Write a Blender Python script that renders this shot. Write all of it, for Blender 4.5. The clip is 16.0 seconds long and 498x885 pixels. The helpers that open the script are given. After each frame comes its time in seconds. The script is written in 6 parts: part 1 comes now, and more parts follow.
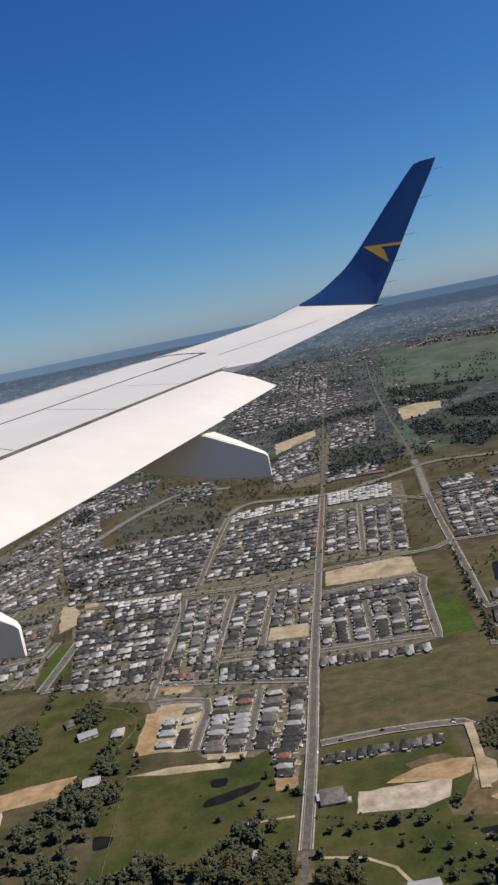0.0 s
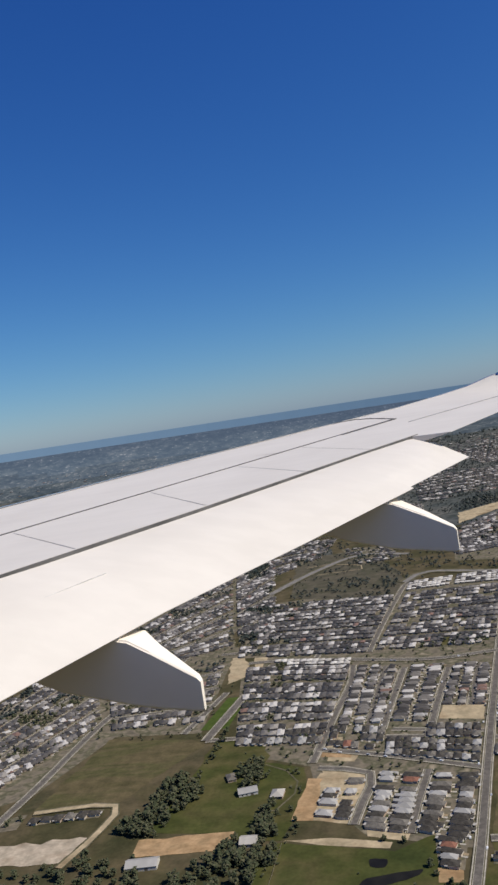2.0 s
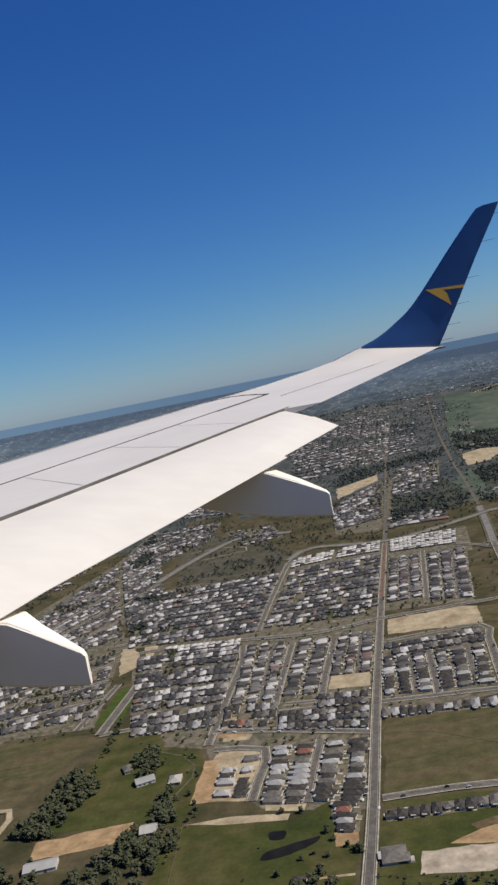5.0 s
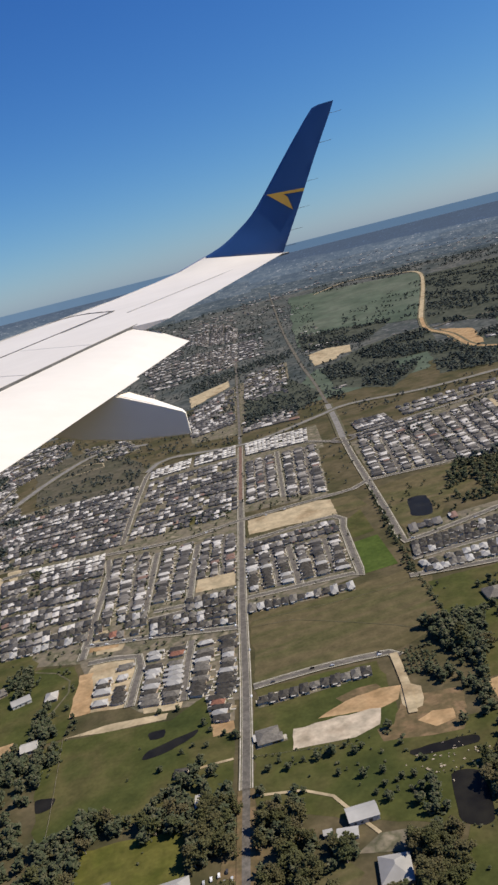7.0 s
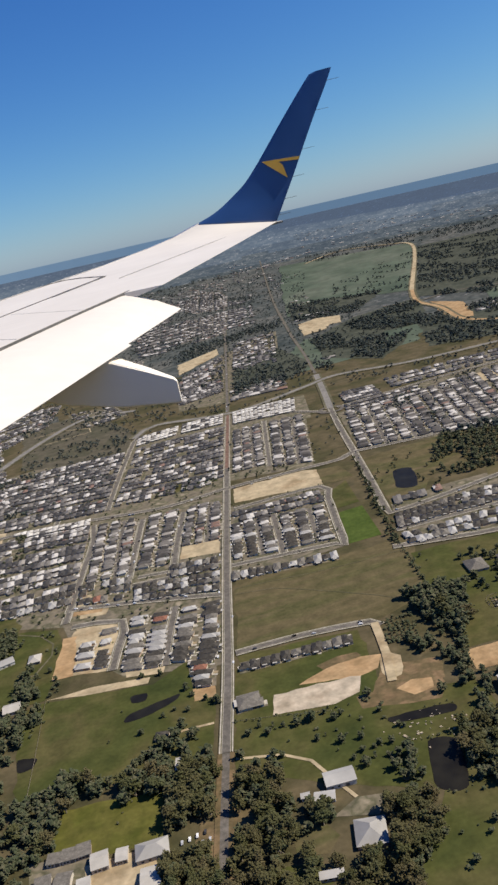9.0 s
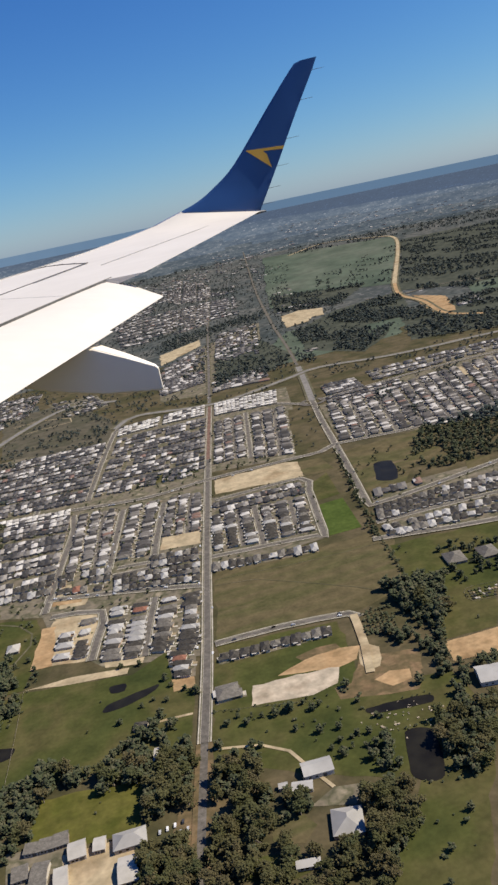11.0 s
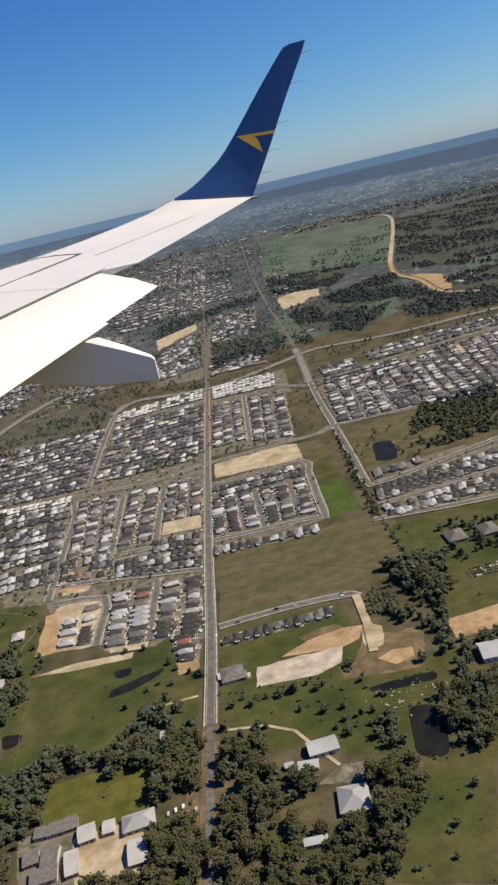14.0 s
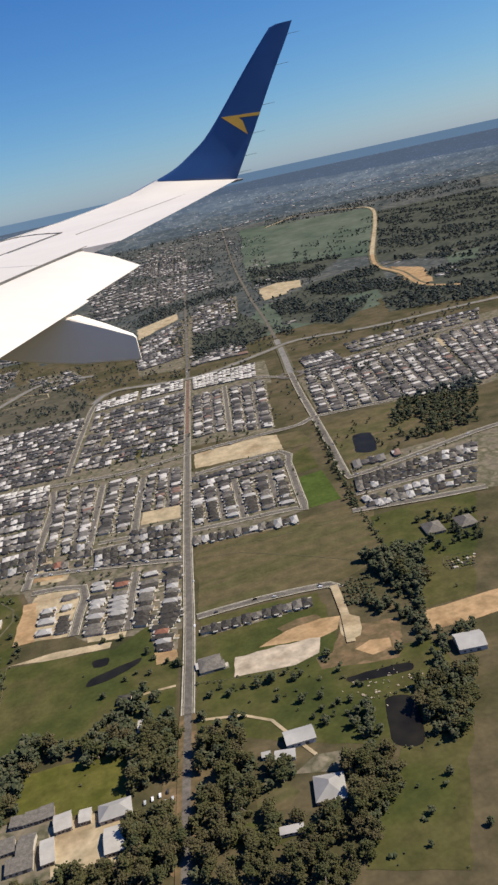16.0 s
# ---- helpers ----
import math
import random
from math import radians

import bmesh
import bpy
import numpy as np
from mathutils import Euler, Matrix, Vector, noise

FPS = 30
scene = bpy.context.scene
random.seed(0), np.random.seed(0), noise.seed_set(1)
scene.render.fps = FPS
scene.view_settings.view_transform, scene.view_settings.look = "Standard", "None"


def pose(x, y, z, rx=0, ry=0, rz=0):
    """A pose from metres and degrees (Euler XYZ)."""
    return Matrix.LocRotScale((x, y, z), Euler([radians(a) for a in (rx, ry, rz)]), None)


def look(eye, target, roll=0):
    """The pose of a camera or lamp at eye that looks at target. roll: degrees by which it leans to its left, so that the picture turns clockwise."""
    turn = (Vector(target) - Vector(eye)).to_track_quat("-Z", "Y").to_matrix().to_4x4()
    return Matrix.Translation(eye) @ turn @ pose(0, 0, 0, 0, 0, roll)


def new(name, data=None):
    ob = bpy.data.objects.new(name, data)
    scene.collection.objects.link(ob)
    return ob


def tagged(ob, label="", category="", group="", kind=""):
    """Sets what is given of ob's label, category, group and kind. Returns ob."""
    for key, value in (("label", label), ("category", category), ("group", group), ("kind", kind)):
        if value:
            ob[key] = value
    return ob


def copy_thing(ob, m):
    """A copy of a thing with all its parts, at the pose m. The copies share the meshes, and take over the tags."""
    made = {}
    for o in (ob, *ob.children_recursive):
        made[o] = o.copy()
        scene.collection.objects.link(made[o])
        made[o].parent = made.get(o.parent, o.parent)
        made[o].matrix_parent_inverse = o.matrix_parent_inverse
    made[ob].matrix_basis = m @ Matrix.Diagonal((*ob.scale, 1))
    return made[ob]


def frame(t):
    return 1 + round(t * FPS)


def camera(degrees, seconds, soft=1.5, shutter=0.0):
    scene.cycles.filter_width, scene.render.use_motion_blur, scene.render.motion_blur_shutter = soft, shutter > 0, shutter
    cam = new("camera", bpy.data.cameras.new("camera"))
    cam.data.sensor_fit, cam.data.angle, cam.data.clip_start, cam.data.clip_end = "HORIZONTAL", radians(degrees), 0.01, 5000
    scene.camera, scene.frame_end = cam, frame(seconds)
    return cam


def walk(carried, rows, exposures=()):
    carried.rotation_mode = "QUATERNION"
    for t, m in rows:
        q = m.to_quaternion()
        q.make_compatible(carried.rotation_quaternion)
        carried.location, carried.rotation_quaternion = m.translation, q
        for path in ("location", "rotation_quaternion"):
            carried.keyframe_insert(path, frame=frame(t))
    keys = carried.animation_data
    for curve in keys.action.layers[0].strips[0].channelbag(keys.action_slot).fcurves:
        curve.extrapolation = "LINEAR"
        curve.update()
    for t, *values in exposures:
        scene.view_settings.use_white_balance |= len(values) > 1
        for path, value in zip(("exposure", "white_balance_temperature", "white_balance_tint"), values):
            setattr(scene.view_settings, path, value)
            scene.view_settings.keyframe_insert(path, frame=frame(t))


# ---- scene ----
EYE = 400.0
cam = camera(34.03, 16.0, 2.6)
ROWS = [
    (0, pose(0.020, 0.041, EYE + -0.038, 81.712, 11.204, -5.062)),
    (0.5, pose(0.042, 0.026, EYE + 0.006, 83.159, 10.575, -5.528)),
    (1, pose(0.032, -0.040, EYE + -0.008, 85.424, 10.600, -1.848)),
    (1.5, pose(0.005, -0.010, EYE + 0.020, 87.176, 9.629, 3.429)),
    (2, pose(-0.027, 0.009, EYE + 0.021, 88.151, 8.604, 8.130)),
    (2.5, pose(-0.044, -0.029, EYE + -0.014, 89.084, 8.215, 12.746)),
    (3, pose(0.059, -0.059, EYE + -0.004, 89.755, 8.322, 18.881)),
    (3.5, pose(0.020, -0.059, EYE + -0.014, 90.210, 8.776, 19.812)),
    (4, pose(-0.093, -0.072, EYE + 0.060, 88.700, 9.082, 15.105)),
    (4.5, pose(0.026, -0.101, EYE + 0.011, 87.733, 10.609, 8.068)),
    (5, pose(0.001, -0.067, EYE + -0.072, 85.655, 11.180, -0.630)),
    (5.2, pose(0.035, -0.093, EYE + -0.065, 84.400, 11.679, -3.049)),
    (7.3, pose(0.009, 0.160, EYE + -0.012, 76.413, 13.709, -12.047)),
    (7.5, pose(0.011, 0.204, EYE + -0.016, 76.133, 13.539, -12.232)),
    (8, pose(-0.000, 0.067, EYE + 0.027, 75.259, 12.817, -12.222)),
    (8.5, pose(-0.014, 0.045, EYE + 0.019, 74.880, 12.535, -12.110)),
    (11, pose(-0.021, 0.031, EYE + -0.018, 73.773, 11.436, -13.420)),
    (11.5, pose(0.003, -0.097, EYE + 0.079, 73.878, 11.390, -13.098)),
    (12, pose(-0.020, -0.238, EYE + 0.255, 74.067, 10.548, -13.159)),
    (12.5, pose(0.073, -0.350, EYE + 0.307, 73.864, 11.051, -12.669)),
    (13, pose(0.078, -0.319, EYE + 0.272, 73.580, 11.516, -12.805)),
    (13.5, pose(-0.002, -0.168, EYE + 0.150, 73.037, 12.021, -13.524)),
    (14, pose(-0.008, -0.041, EYE + 0.038, 72.486, 12.669, -13.882)),
    (14.5, pose(-0.023, 0.015, EYE + -0.034, 72.219, 12.832, -14.160)),
    (15, pose(-0.036, 0.075, EYE + -0.057, 71.765, 12.523, -14.576)),
    (15.5, pose(-0.037, 0.051, EYE + -0.094, 71.431, 12.284, -14.852)),
    (16, pose(-0.031, 0.049, EYE + -0.060, 71.589, 11.687, -15.062)),
]
walk(cam, ROWS, [(0, 0.05, 6500, 10), (2, 0.0, 6500, 10), (3.5, -0.07, 6500, 10), (5, -0.02, 6540, 10), (7.5, 0.28, 6700, 10), (11, 0.34, 6800, 10), (16, 0.36, 6800, 10)])

# ---- light ----
SUN_AZ, SUN_EL = radians(-11), radians(48)   # azimuth from +x towards +y
sun_dir = Vector((math.cos(SUN_AZ) * math.cos(SUN_EL), math.sin(SUN_AZ) * math.cos(SUN_EL), math.sin(SUN_EL)))
world = bpy.data.worlds.new("sky_world")
scene.world = world
world.use_nodes = True
wn, wl = world.node_tree.nodes, world.node_tree.links
sky = wn.new("ShaderNodeTexSky")
sky.sky_type, sky.sun_disc = "NISHITA", False
sky.sun_elevation, sky.sun_rotation = SUN_EL, math.pi / 2 - SUN_AZ
sky.altitude, sky.air_density, sky.dust_density, sky.ozone_density = 400, 1.0, 0.35, 3.0
# a deep, clear blue: each channel of the sky's radiance on its own power
parts_, join = wn.new("ShaderNodeSeparateColor"), wn.new("ShaderNodeCombineColor")
wl.new(sky.outputs[0], parts_.inputs[0])
for i, (power, gain) in enumerate(((1.53, 0.585), (1.19, 0.66), (0.78, 0.77))):
    raise_ = wn.new("ShaderNodeMath")
    raise_.operation, raise_.inputs[1].default_value = "POWER", power
    wl.new(parts_.outputs[i], raise_.inputs[0])
    keep_ = wn.new("ShaderNodeMath")
    keep_.operation, keep_.inputs[1].default_value = "MULTIPLY", gain * 0.1 ** power / 0.1
    wl.new(raise_.outputs[0], keep_.inputs[0])
    wl.new(keep_.outputs[0], join.inputs[i])
wl.new(join.outputs[0], wn["Background"].inputs[0])
wn["Background"].inputs[1].default_value = 0.10
sun = new("sun", bpy.data.lights.new("sun", "SUN"))
sun.data.energy, sun.data.angle, sun.data.color = 5.0, radians(0.53), (1.0, 0.93, 0.82)
sun.matrix_world = look(sun_dir * 100 + Vector((0, 0, 900)), Vector((0, 0, 900)))


# ---- materials ----
def nodes_of(name, rough=0.9, metal=0.0):
    m = bpy.data.materials.new(name)
    m.use_nodes = True
    n, l = m.node_tree.nodes, m.node_tree.links
    b = n["Principled BSDF"]
    b.inputs["Roughness"].default_value, b.inputs["Metallic"].default_value = rough, metal
    return m, n, l, b


def ramp(n, l, fac, stops, hard=False):
    r = n.new("ShaderNodeValToRGB")
    r.color_ramp.interpolation = "CONSTANT" if hard else "LINEAR"
    while len(r.color_ramp.elements) < len(stops):
        r.color_ramp.elements.new(0.5)
    for e, (p, c) in zip(r.color_ramp.elements, stops):
        e.position, e.color = p, (*c, 1)
    l.new(fac, r.inputs[0])
    return r.outputs[0]


def noise_at(n, l, scale, detail=4, kind="NOISE", stretch=None, turn=0.0):
    g = n.new("ShaderNodeNewGeometry")
    src = g.outputs["Position"]
    if stretch:
        mp = n.new("ShaderNodeMapping")
        mp.inputs["Scale"].default_value, mp.inputs["Rotation"].default_value = stretch, (0, 0, turn)
        l.new(src, mp.inputs[0])
        src = mp.outputs[0]
    t = n.new("ShaderNodeTexNoise" if kind == "NOISE" else "ShaderNodeTexVoronoi")
    t.inputs["Scale"].default_value = scale
    if kind == "NOISE":
        t.inputs["Detail"].default_value = detail
    l.new(src, t.inputs["Vector"])
    return t.outputs[0] if kind == "NOISE" else t.outputs["Color"]


def mixed(n, l, a, b, fac, mode="MIX"):
    x = n.new("ShaderNodeMix")
    x.data_type, x.blend_type = "RGBA", mode
    if isinstance(fac, float):
        x.inputs[0].default_value = fac
    else:
        l.new(fac, x.inputs[0])
    for s, v in ((6, a), (7, b)):
        if isinstance(v, tuple):
            x.inputs[s].default_value = (*v, 1)
        else:
            l.new(v, x.inputs[s])
    return x.outputs[2]


def earth(name, stops, big=0.012, small=0.25, rough=0.95, grain=0.35, stretch=None, turn=0.0, worn=0.75):
    """Ground cover: patches of several metres and a finer mottling."""
    m, n, l, b = nodes_of(name, rough)
    c = ramp(n, l, noise_at(n, l, big, 5, stretch=stretch, turn=turn), stops)
    f = ramp(n, l, noise_at(n, l, small, 3), [(0.3, (0.55, 0.55, 0.55)), (0.7, (1.25, 1.25, 1.25))])
    mid = ramp(n, l, noise_at(n, l, (big * small) ** 0.5, 6), [(0.35, (0.72, 0.74, 0.70)), (0.65, (1.18, 1.16, 1.12))])
    c = mixed(n, l, c, mid, worn, "MULTIPLY")
    l.new(mixed(n, l, c, f, grain, "MULTIPLY"), b.inputs["Base Color"])
    b.inputs["Specular IOR Level"].default_value = 0.06
    return m


def varied(name, stops, rough, island=False, metal=0.0, spec=0.4, grain=0.25):
    """One colour for each piece, out of a few, with faint weathering."""
    m, n, l, b = nodes_of(name, rough, metal)
    if island:
        r = n.new("ShaderNodeNewGeometry").outputs["Random Per Island"]
    else:
        r = n.new("ShaderNodeObjectInfo").outputs["Random"]
    c = ramp(n, l, r, stops, True)
    f = ramp(n, l, noise_at(n, l, 0.6, 4), [(0.3, (0.7, 0.7, 0.7)), (0.7, (1.15, 1.15, 1.15))])
    l.new(mixed(n, l, c, f, grain, "MULTIPLY"), b.inputs["Base Color"])
    b.inputs["Specular IOR Level"].default_value = spec
    return m


SCRUB = [(0.30, (0.046, 0.046, 0.022)), (0.45, (0.068, 0.060, 0.030)), (0.56, (0.100, 0.080, 0.046)), (0.70, (0.052, 0.050, 0.026))]
GREEN = [(0.30, (0.042, 0.052, 0.016)), (0.46, (0.060, 0.065, 0.020)), (0.58, (0.084, 0.075, 0.030)), (0.70, (0.048, 0.056, 0.017))]
DRY = [(0.30, (0.082, 0.070, 0.034)), (0.46, (0.110, 0.088, 0.047)), (0.60, (0.078, 0.074, 0.032)), (0.72, (0.130, 0.100, 0.058))]
SAND = [(0.30, (0.31, 0.245, 0.155)), (0.50, (0.41, 0.33, 0.215)), (0.68, (0.27, 0.20, 0.12))]
ORANGE = [(0.30, (0.29, 0.185, 0.095)), (0.50, (0.38, 0.255, 0.14)), (0.70, (0.22, 0.14, 0.072))]
PALE = [(0.30, (0.33, 0.275, 0.21)), (0.50, (0.43, 0.36, 0.275)), (0.70, (0.26, 0.205, 0.145))]
LOTS = [(0.30, (0.120, 0.104, 0.078)), (0.45, (0.175, 0.148, 0.108)), (0.56, (0.092, 0.088, 0.054)), (0.70, (0.250, 0.210, 0.152))]

M = {}
M["scrub"] = earth("scrub_ground", SCRUB)
M["green"] = earth("paddock_grass", GREEN)
M["dry"] = earth("dry_field", DRY, 0.018, 0.3, stretch=(0.35, 1.6, 1), turn=-0.25)
M["heath"] = earth("grey_brown_heath", [(0.30, (0.074, 0.068, 0.048)), (0.46, (0.098, 0.086, 0.062)), (0.58, (0.066, 0.064, 0.042)), (0.72, (0.122, 0.104, 0.076))], 0.015, 0.2)
M["lawn"] = earth("watered_lawn", [(0.3, (0.050, 0.074, 0.016)), (0.7, (0.068, 0.094, 0.022))], 0.03)
M["sand"] = earth("yellow_sand", SAND, 0.02)
M["orange"] = earth("orange_sand", ORANGE, 0.03)
M["pale"] = earth("pale_rubble_pad", PALE, 0.03)
M["lots"] = earth("house_lot_ground", LOTS, 0.05, 0.22)
M["verge"] = earth("road_verge", [(0.3, (0.13, 0.112, 0.078)), (0.5, (0.092, 0.086, 0.050)), (0.7, (0.20, 0.168, 0.12))], 0.03)
M["asphalt"] = earth("asphalt", [(0.3, (0.108, 0.096, 0.084)), (0.7, (0.145, 0.130, 0.115))], 0.05, 0.8)
M["meadow"] = earth("yellow_green_meadow", [(0.3, (0.078, 0.080, 0.017)), (0.5, (0.098, 0.092, 0.024)), (0.7, (0.068, 0.074, 0.015))], 0.03)
M["dirt"] = earth("reddish_dirt_verge", [(0.3, (0.17, 0.115, 0.065)), (0.5, (0.11, 0.085, 0.045)), (0.7, (0.22, 0.145, 0.085))], 0.06)
M["redpave"] = earth("red_asphalt", [(0.3, (0.15, 0.092, 0.072)), (0.7, (0.18, 0.115, 0.090))], 0.05)
M["path"] = earth("concrete_footpath", [(0.3, (0.37, 0.335, 0.28)), (0.7, (0.46, 0.42, 0.36))], 0.08)
M["pond"], n_, l_, b_ = nodes_of("dark_pond_water", 0.45)
l_.new(ramp(n_, l_, noise_at(n_, l_, 0.06, 5), [(0.3, (0.009, 0.008, 0.007)), (0.7, (0.020, 0.018, 0.013))]), b_.inputs["Base Color"])
b_.inputs["Specular IOR Level"].default_value = 0.08
M["roof_far"] = varied("far_house_roof", [(0.0, (0.050, 0.045, 0.038)), (0.28, (0.090, 0.081, 0.070)), (0.54, (0.155, 0.140, 0.120)), (0.72, (0.27, 0.245, 0.21)), (0.83, (0.47, 0.44, 0.395)), (0.982, (0.19, 0.118, 0.088))], 0.6, True, spec=0.2)
M["wall"] = varied("rendered_wall", [(0.0, (0.44, 0.38, 0.30)), (0.4, (0.36, 0.27, 0.20)), (0.7, (0.50, 0.45, 0.37))], 0.85)
M["wall_far"] = varied("far_wall", [(0.0, (0.33, 0.28, 0.225)), (0.4, (0.26, 0.20, 0.15)), (0.7, (0.36, 0.32, 0.27))], 0.85, True)
M["leaf"], n_, l_, b_ = nodes_of("eucalypt_leaves", 0.85)
tone_ = ramp(n_, l_, n_.new("ShaderNodeObjectInfo").outputs["Random"], [(0.0, (0.116, 0.116, 0.050)), (0.25, (0.146, 0.124, 0.064)), (0.5, (0.102, 0.106, 0.044)), (0.75, (0.132, 0.119, 0.056)), (1.0, (0.098, 0.108, 0.049))])
spray_ = ramp(n_, l_, n_.new("ShaderNodeNewGeometry").outputs["Random Per Island"], [(0.0, (0.84, 0.85, 0.84)), (0.5, (1.0, 1.0, 1.0)), (1.0, (1.18, 1.16, 1.12))])
l_.new(mixed(n_, l_, tone_, spray_, 1.0, "MULTIPLY"), b_.inputs["Base Color"])
b_.inputs["Specular IOR Level"].default_value = 0.12
glow_, mix_ = n_.new("ShaderNodeBsdfTranslucent"), n_.new("ShaderNodeMixShader")
l_.new(mixed(n_, l_, tone_, (1.6, 1.5, 0.9), 1.0, "MULTIPLY"), glow_.inputs[0])
mix_.inputs[0].default_value = 0.42
l_.new(b_.outputs[0], mix_.inputs[1])
l_.new(glow_.outputs[0], mix_.inputs[2])
l_.new(mix_.outputs[0], n_["Material Output"].inputs[0])
# distance haze is mixed into these leaf colours as a blue-grey tint
M["leaf_far"] = varied("haze_tinted_leaves", [(0.0, (0.046, 0.057, 0.050)), (0.3, (0.060, 0.067, 0.056)), (0.6, (0.040, 0.051, 0.046)), (0.85, (0.070, 0.072, 0.058))], 0.9, True, spec=0.05, grain=0.4)
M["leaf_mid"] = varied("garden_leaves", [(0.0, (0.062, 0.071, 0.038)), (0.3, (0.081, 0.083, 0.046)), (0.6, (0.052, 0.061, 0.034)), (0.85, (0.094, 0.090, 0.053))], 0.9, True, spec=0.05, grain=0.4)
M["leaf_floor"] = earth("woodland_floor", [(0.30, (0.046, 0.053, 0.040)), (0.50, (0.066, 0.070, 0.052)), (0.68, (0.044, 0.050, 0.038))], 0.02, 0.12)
M["highway"] = earth("sun_bleached_asphalt", [(0.3, (0.17, 0.158, 0.145)), (0.7, (0.22, 0.205, 0.19))], 0.05, 0.8)
# far grass with the haze put into its green, greyer and bluer
M["far_field"] = earth("haze_tinted_pasture", [(0.30, (0.066, 0.088, 0.064)), (0.50, (0.083, 0.104, 0.075)), (0.68, (0.100, 0.114, 0.086))], 0.004, 0.03)
M["bark"] = earth("grey_bark", [(0.3, (0.16, 0.13, 0.10)), (0.7, (0.28, 0.24, 0.19))], 0.8, 5.0)


# ---- ground shape: flat near, rising gently towards the far rim ----
FLAT, RIM = 1900.0, 2900.0


def settle(x, y, z=0.0):
    """Where a point of the plan lies on the land, and how far it is drawn in there."""
    rho = math.hypot(x, y)
    if rho <= FLAT:
        return Vector((x, y, z)), 1.0
    s = (FLAT + RIM * (1 - math.exp(-(rho - FLAT) / RIM))) / rho
    return Vector((x * s, y * s, EYE + (z - EYE) * s)), s


def part(name, bm, material, parent=None, label=""):
    me = bpy.data.meshes.new(name)
    if isinstance(bm, tuple):
        me.from_pydata(bm[0], [], bm[1])
    else:
        bm.normal_update()
        bm.to_mesh(me)
        bm.free()
    for mm in material if isinstance(material, list) else [material]:
        me.materials.append(mm)
    ob = new(name, me)
    if parent:
        ob.parent = parent
    if label:
        ob["label"] = label
    return ob


COVERS = []
CLEAR = []      # bare ground and lawns where no tree stands


def patch(name, corners, material, label, category, lift=0.12, kind="structure"):
    """A piece of ground cover that follows the land; water and sand have rounded outlines."""
    if name == "pond":
        ring = [Vector(c) for c in corners]
        n = len(ring)
        corners = []
        for i in range(n):
            p0, p1, p2, p3 = ring[i - 1], ring[i], ring[(i + 1) % n], ring[(i + 2) % n]
            for k in range(5):
                t = k / 5
                q = 0.5 * (2 * p1 + 0.7 * (p2 - p0) * t + (1.4 * p0 - 4.4 * p1 + 3.7 * p2 - 0.7 * p3) * t * t + (2.4 * p1 - 0.7 * p0 - 2.4 * p2 + 0.7 * p3) * t ** 3)
                r = 0.02 * (p2 - p1).length
                corners.append((q.x + random.uniform(-r, r), q.y + random.uniform(-r, r)))
    if name in ("sand_lot", "sand_pad", "sand_arena", "lawn", "yard", "pond"):
        CLEAR.append([tuple(c) for c in corners])
    if name in ("sand_lot", "field", "sand_pad", "park", "woodland_floor", "sand_arena"):
        # real edges of grass and earth wander a little
        ring, corners = [Vector(c) for c in corners], []
        for p, q in zip(ring, ring[1:] + ring[:1]):
            long_ = (q - p).length
            n = max(2, min(12, int(long_ / 9)))
            side = Vector((p.y - q.y, q.x - p.x)).normalized()
            amp = min(0.07 * long_, 3.5 + 0.004 * p.length) if name == "sand_pad" else min(0.03 * long_, 2.0 + 0.004 * p.length)
            for k in range(n):
                m = p.lerp(q, k / n)
                corners.append(tuple(m + side * amp * (noise.noise(Vector((m.x / 17, m.y / 17, 0.5))) + 0.6 * noise.noise(Vector((m.x / 6, m.y / 6, 2.5)))) if k else m))
    COVERS.append(name)
    lift += 0.0009 * len(COVERS)
    bm = bmesh.new()
    bm.faces.new([bm.verts.new((x, y, 0)) for x, y in corners])
    bmesh.ops.triangulate(bm, faces=bm.faces[:])
    for _ in range(7):
        far = [e for e in bm.edges if e.calc_length() > 60 + 0.05 * max(0, (e.verts[0].co.length - FLAT)) and max(v.co.length for v in e.verts) > FLAT]
        if not far:
            break
        bmesh.ops.subdivide_edges(bm, edges=far, cuts=1)
        bmesh.ops.triangulate(bm, faces=[f for f in bm.faces if len(f.verts) > 3])
    for v in bm.verts:
        v.co = settle(v.co.x, v.co.y, lift + 0.0006 * max(0, v.co.length - FLAT))[0]
    bmesh.ops.recalc_face_normals(bm, faces=bm.faces[:])
    if sum(f.normal.z for f in bm.faces) < 0:
        bmesh.ops.reverse_faces(bm, faces=bm.faces[:])
    return tagged(part(name, bm, material), label, category, "", kind)


def smooth_line(pts, step=25.0):
    out = []
    for k in range(len(pts) - 1):
        p0, p1, p2, p3 = (Vector(pts[max(0, min(len(pts) - 1, k + j))]) for j in (-1, 0, 1, 2))
        n = max(1, int((p2 - p1).length / step))
        for i in range(n):
            t = i / n
            out.append(0.5 * (2 * p1 + (p2 - p0) * t + (2 * p0 - 5 * p1 + 4 * p2 - p3) * t * t + (3 * p1 - p0 - 3 * p2 + p3) * t ** 3))
    return out + [Vector(pts[-1])]


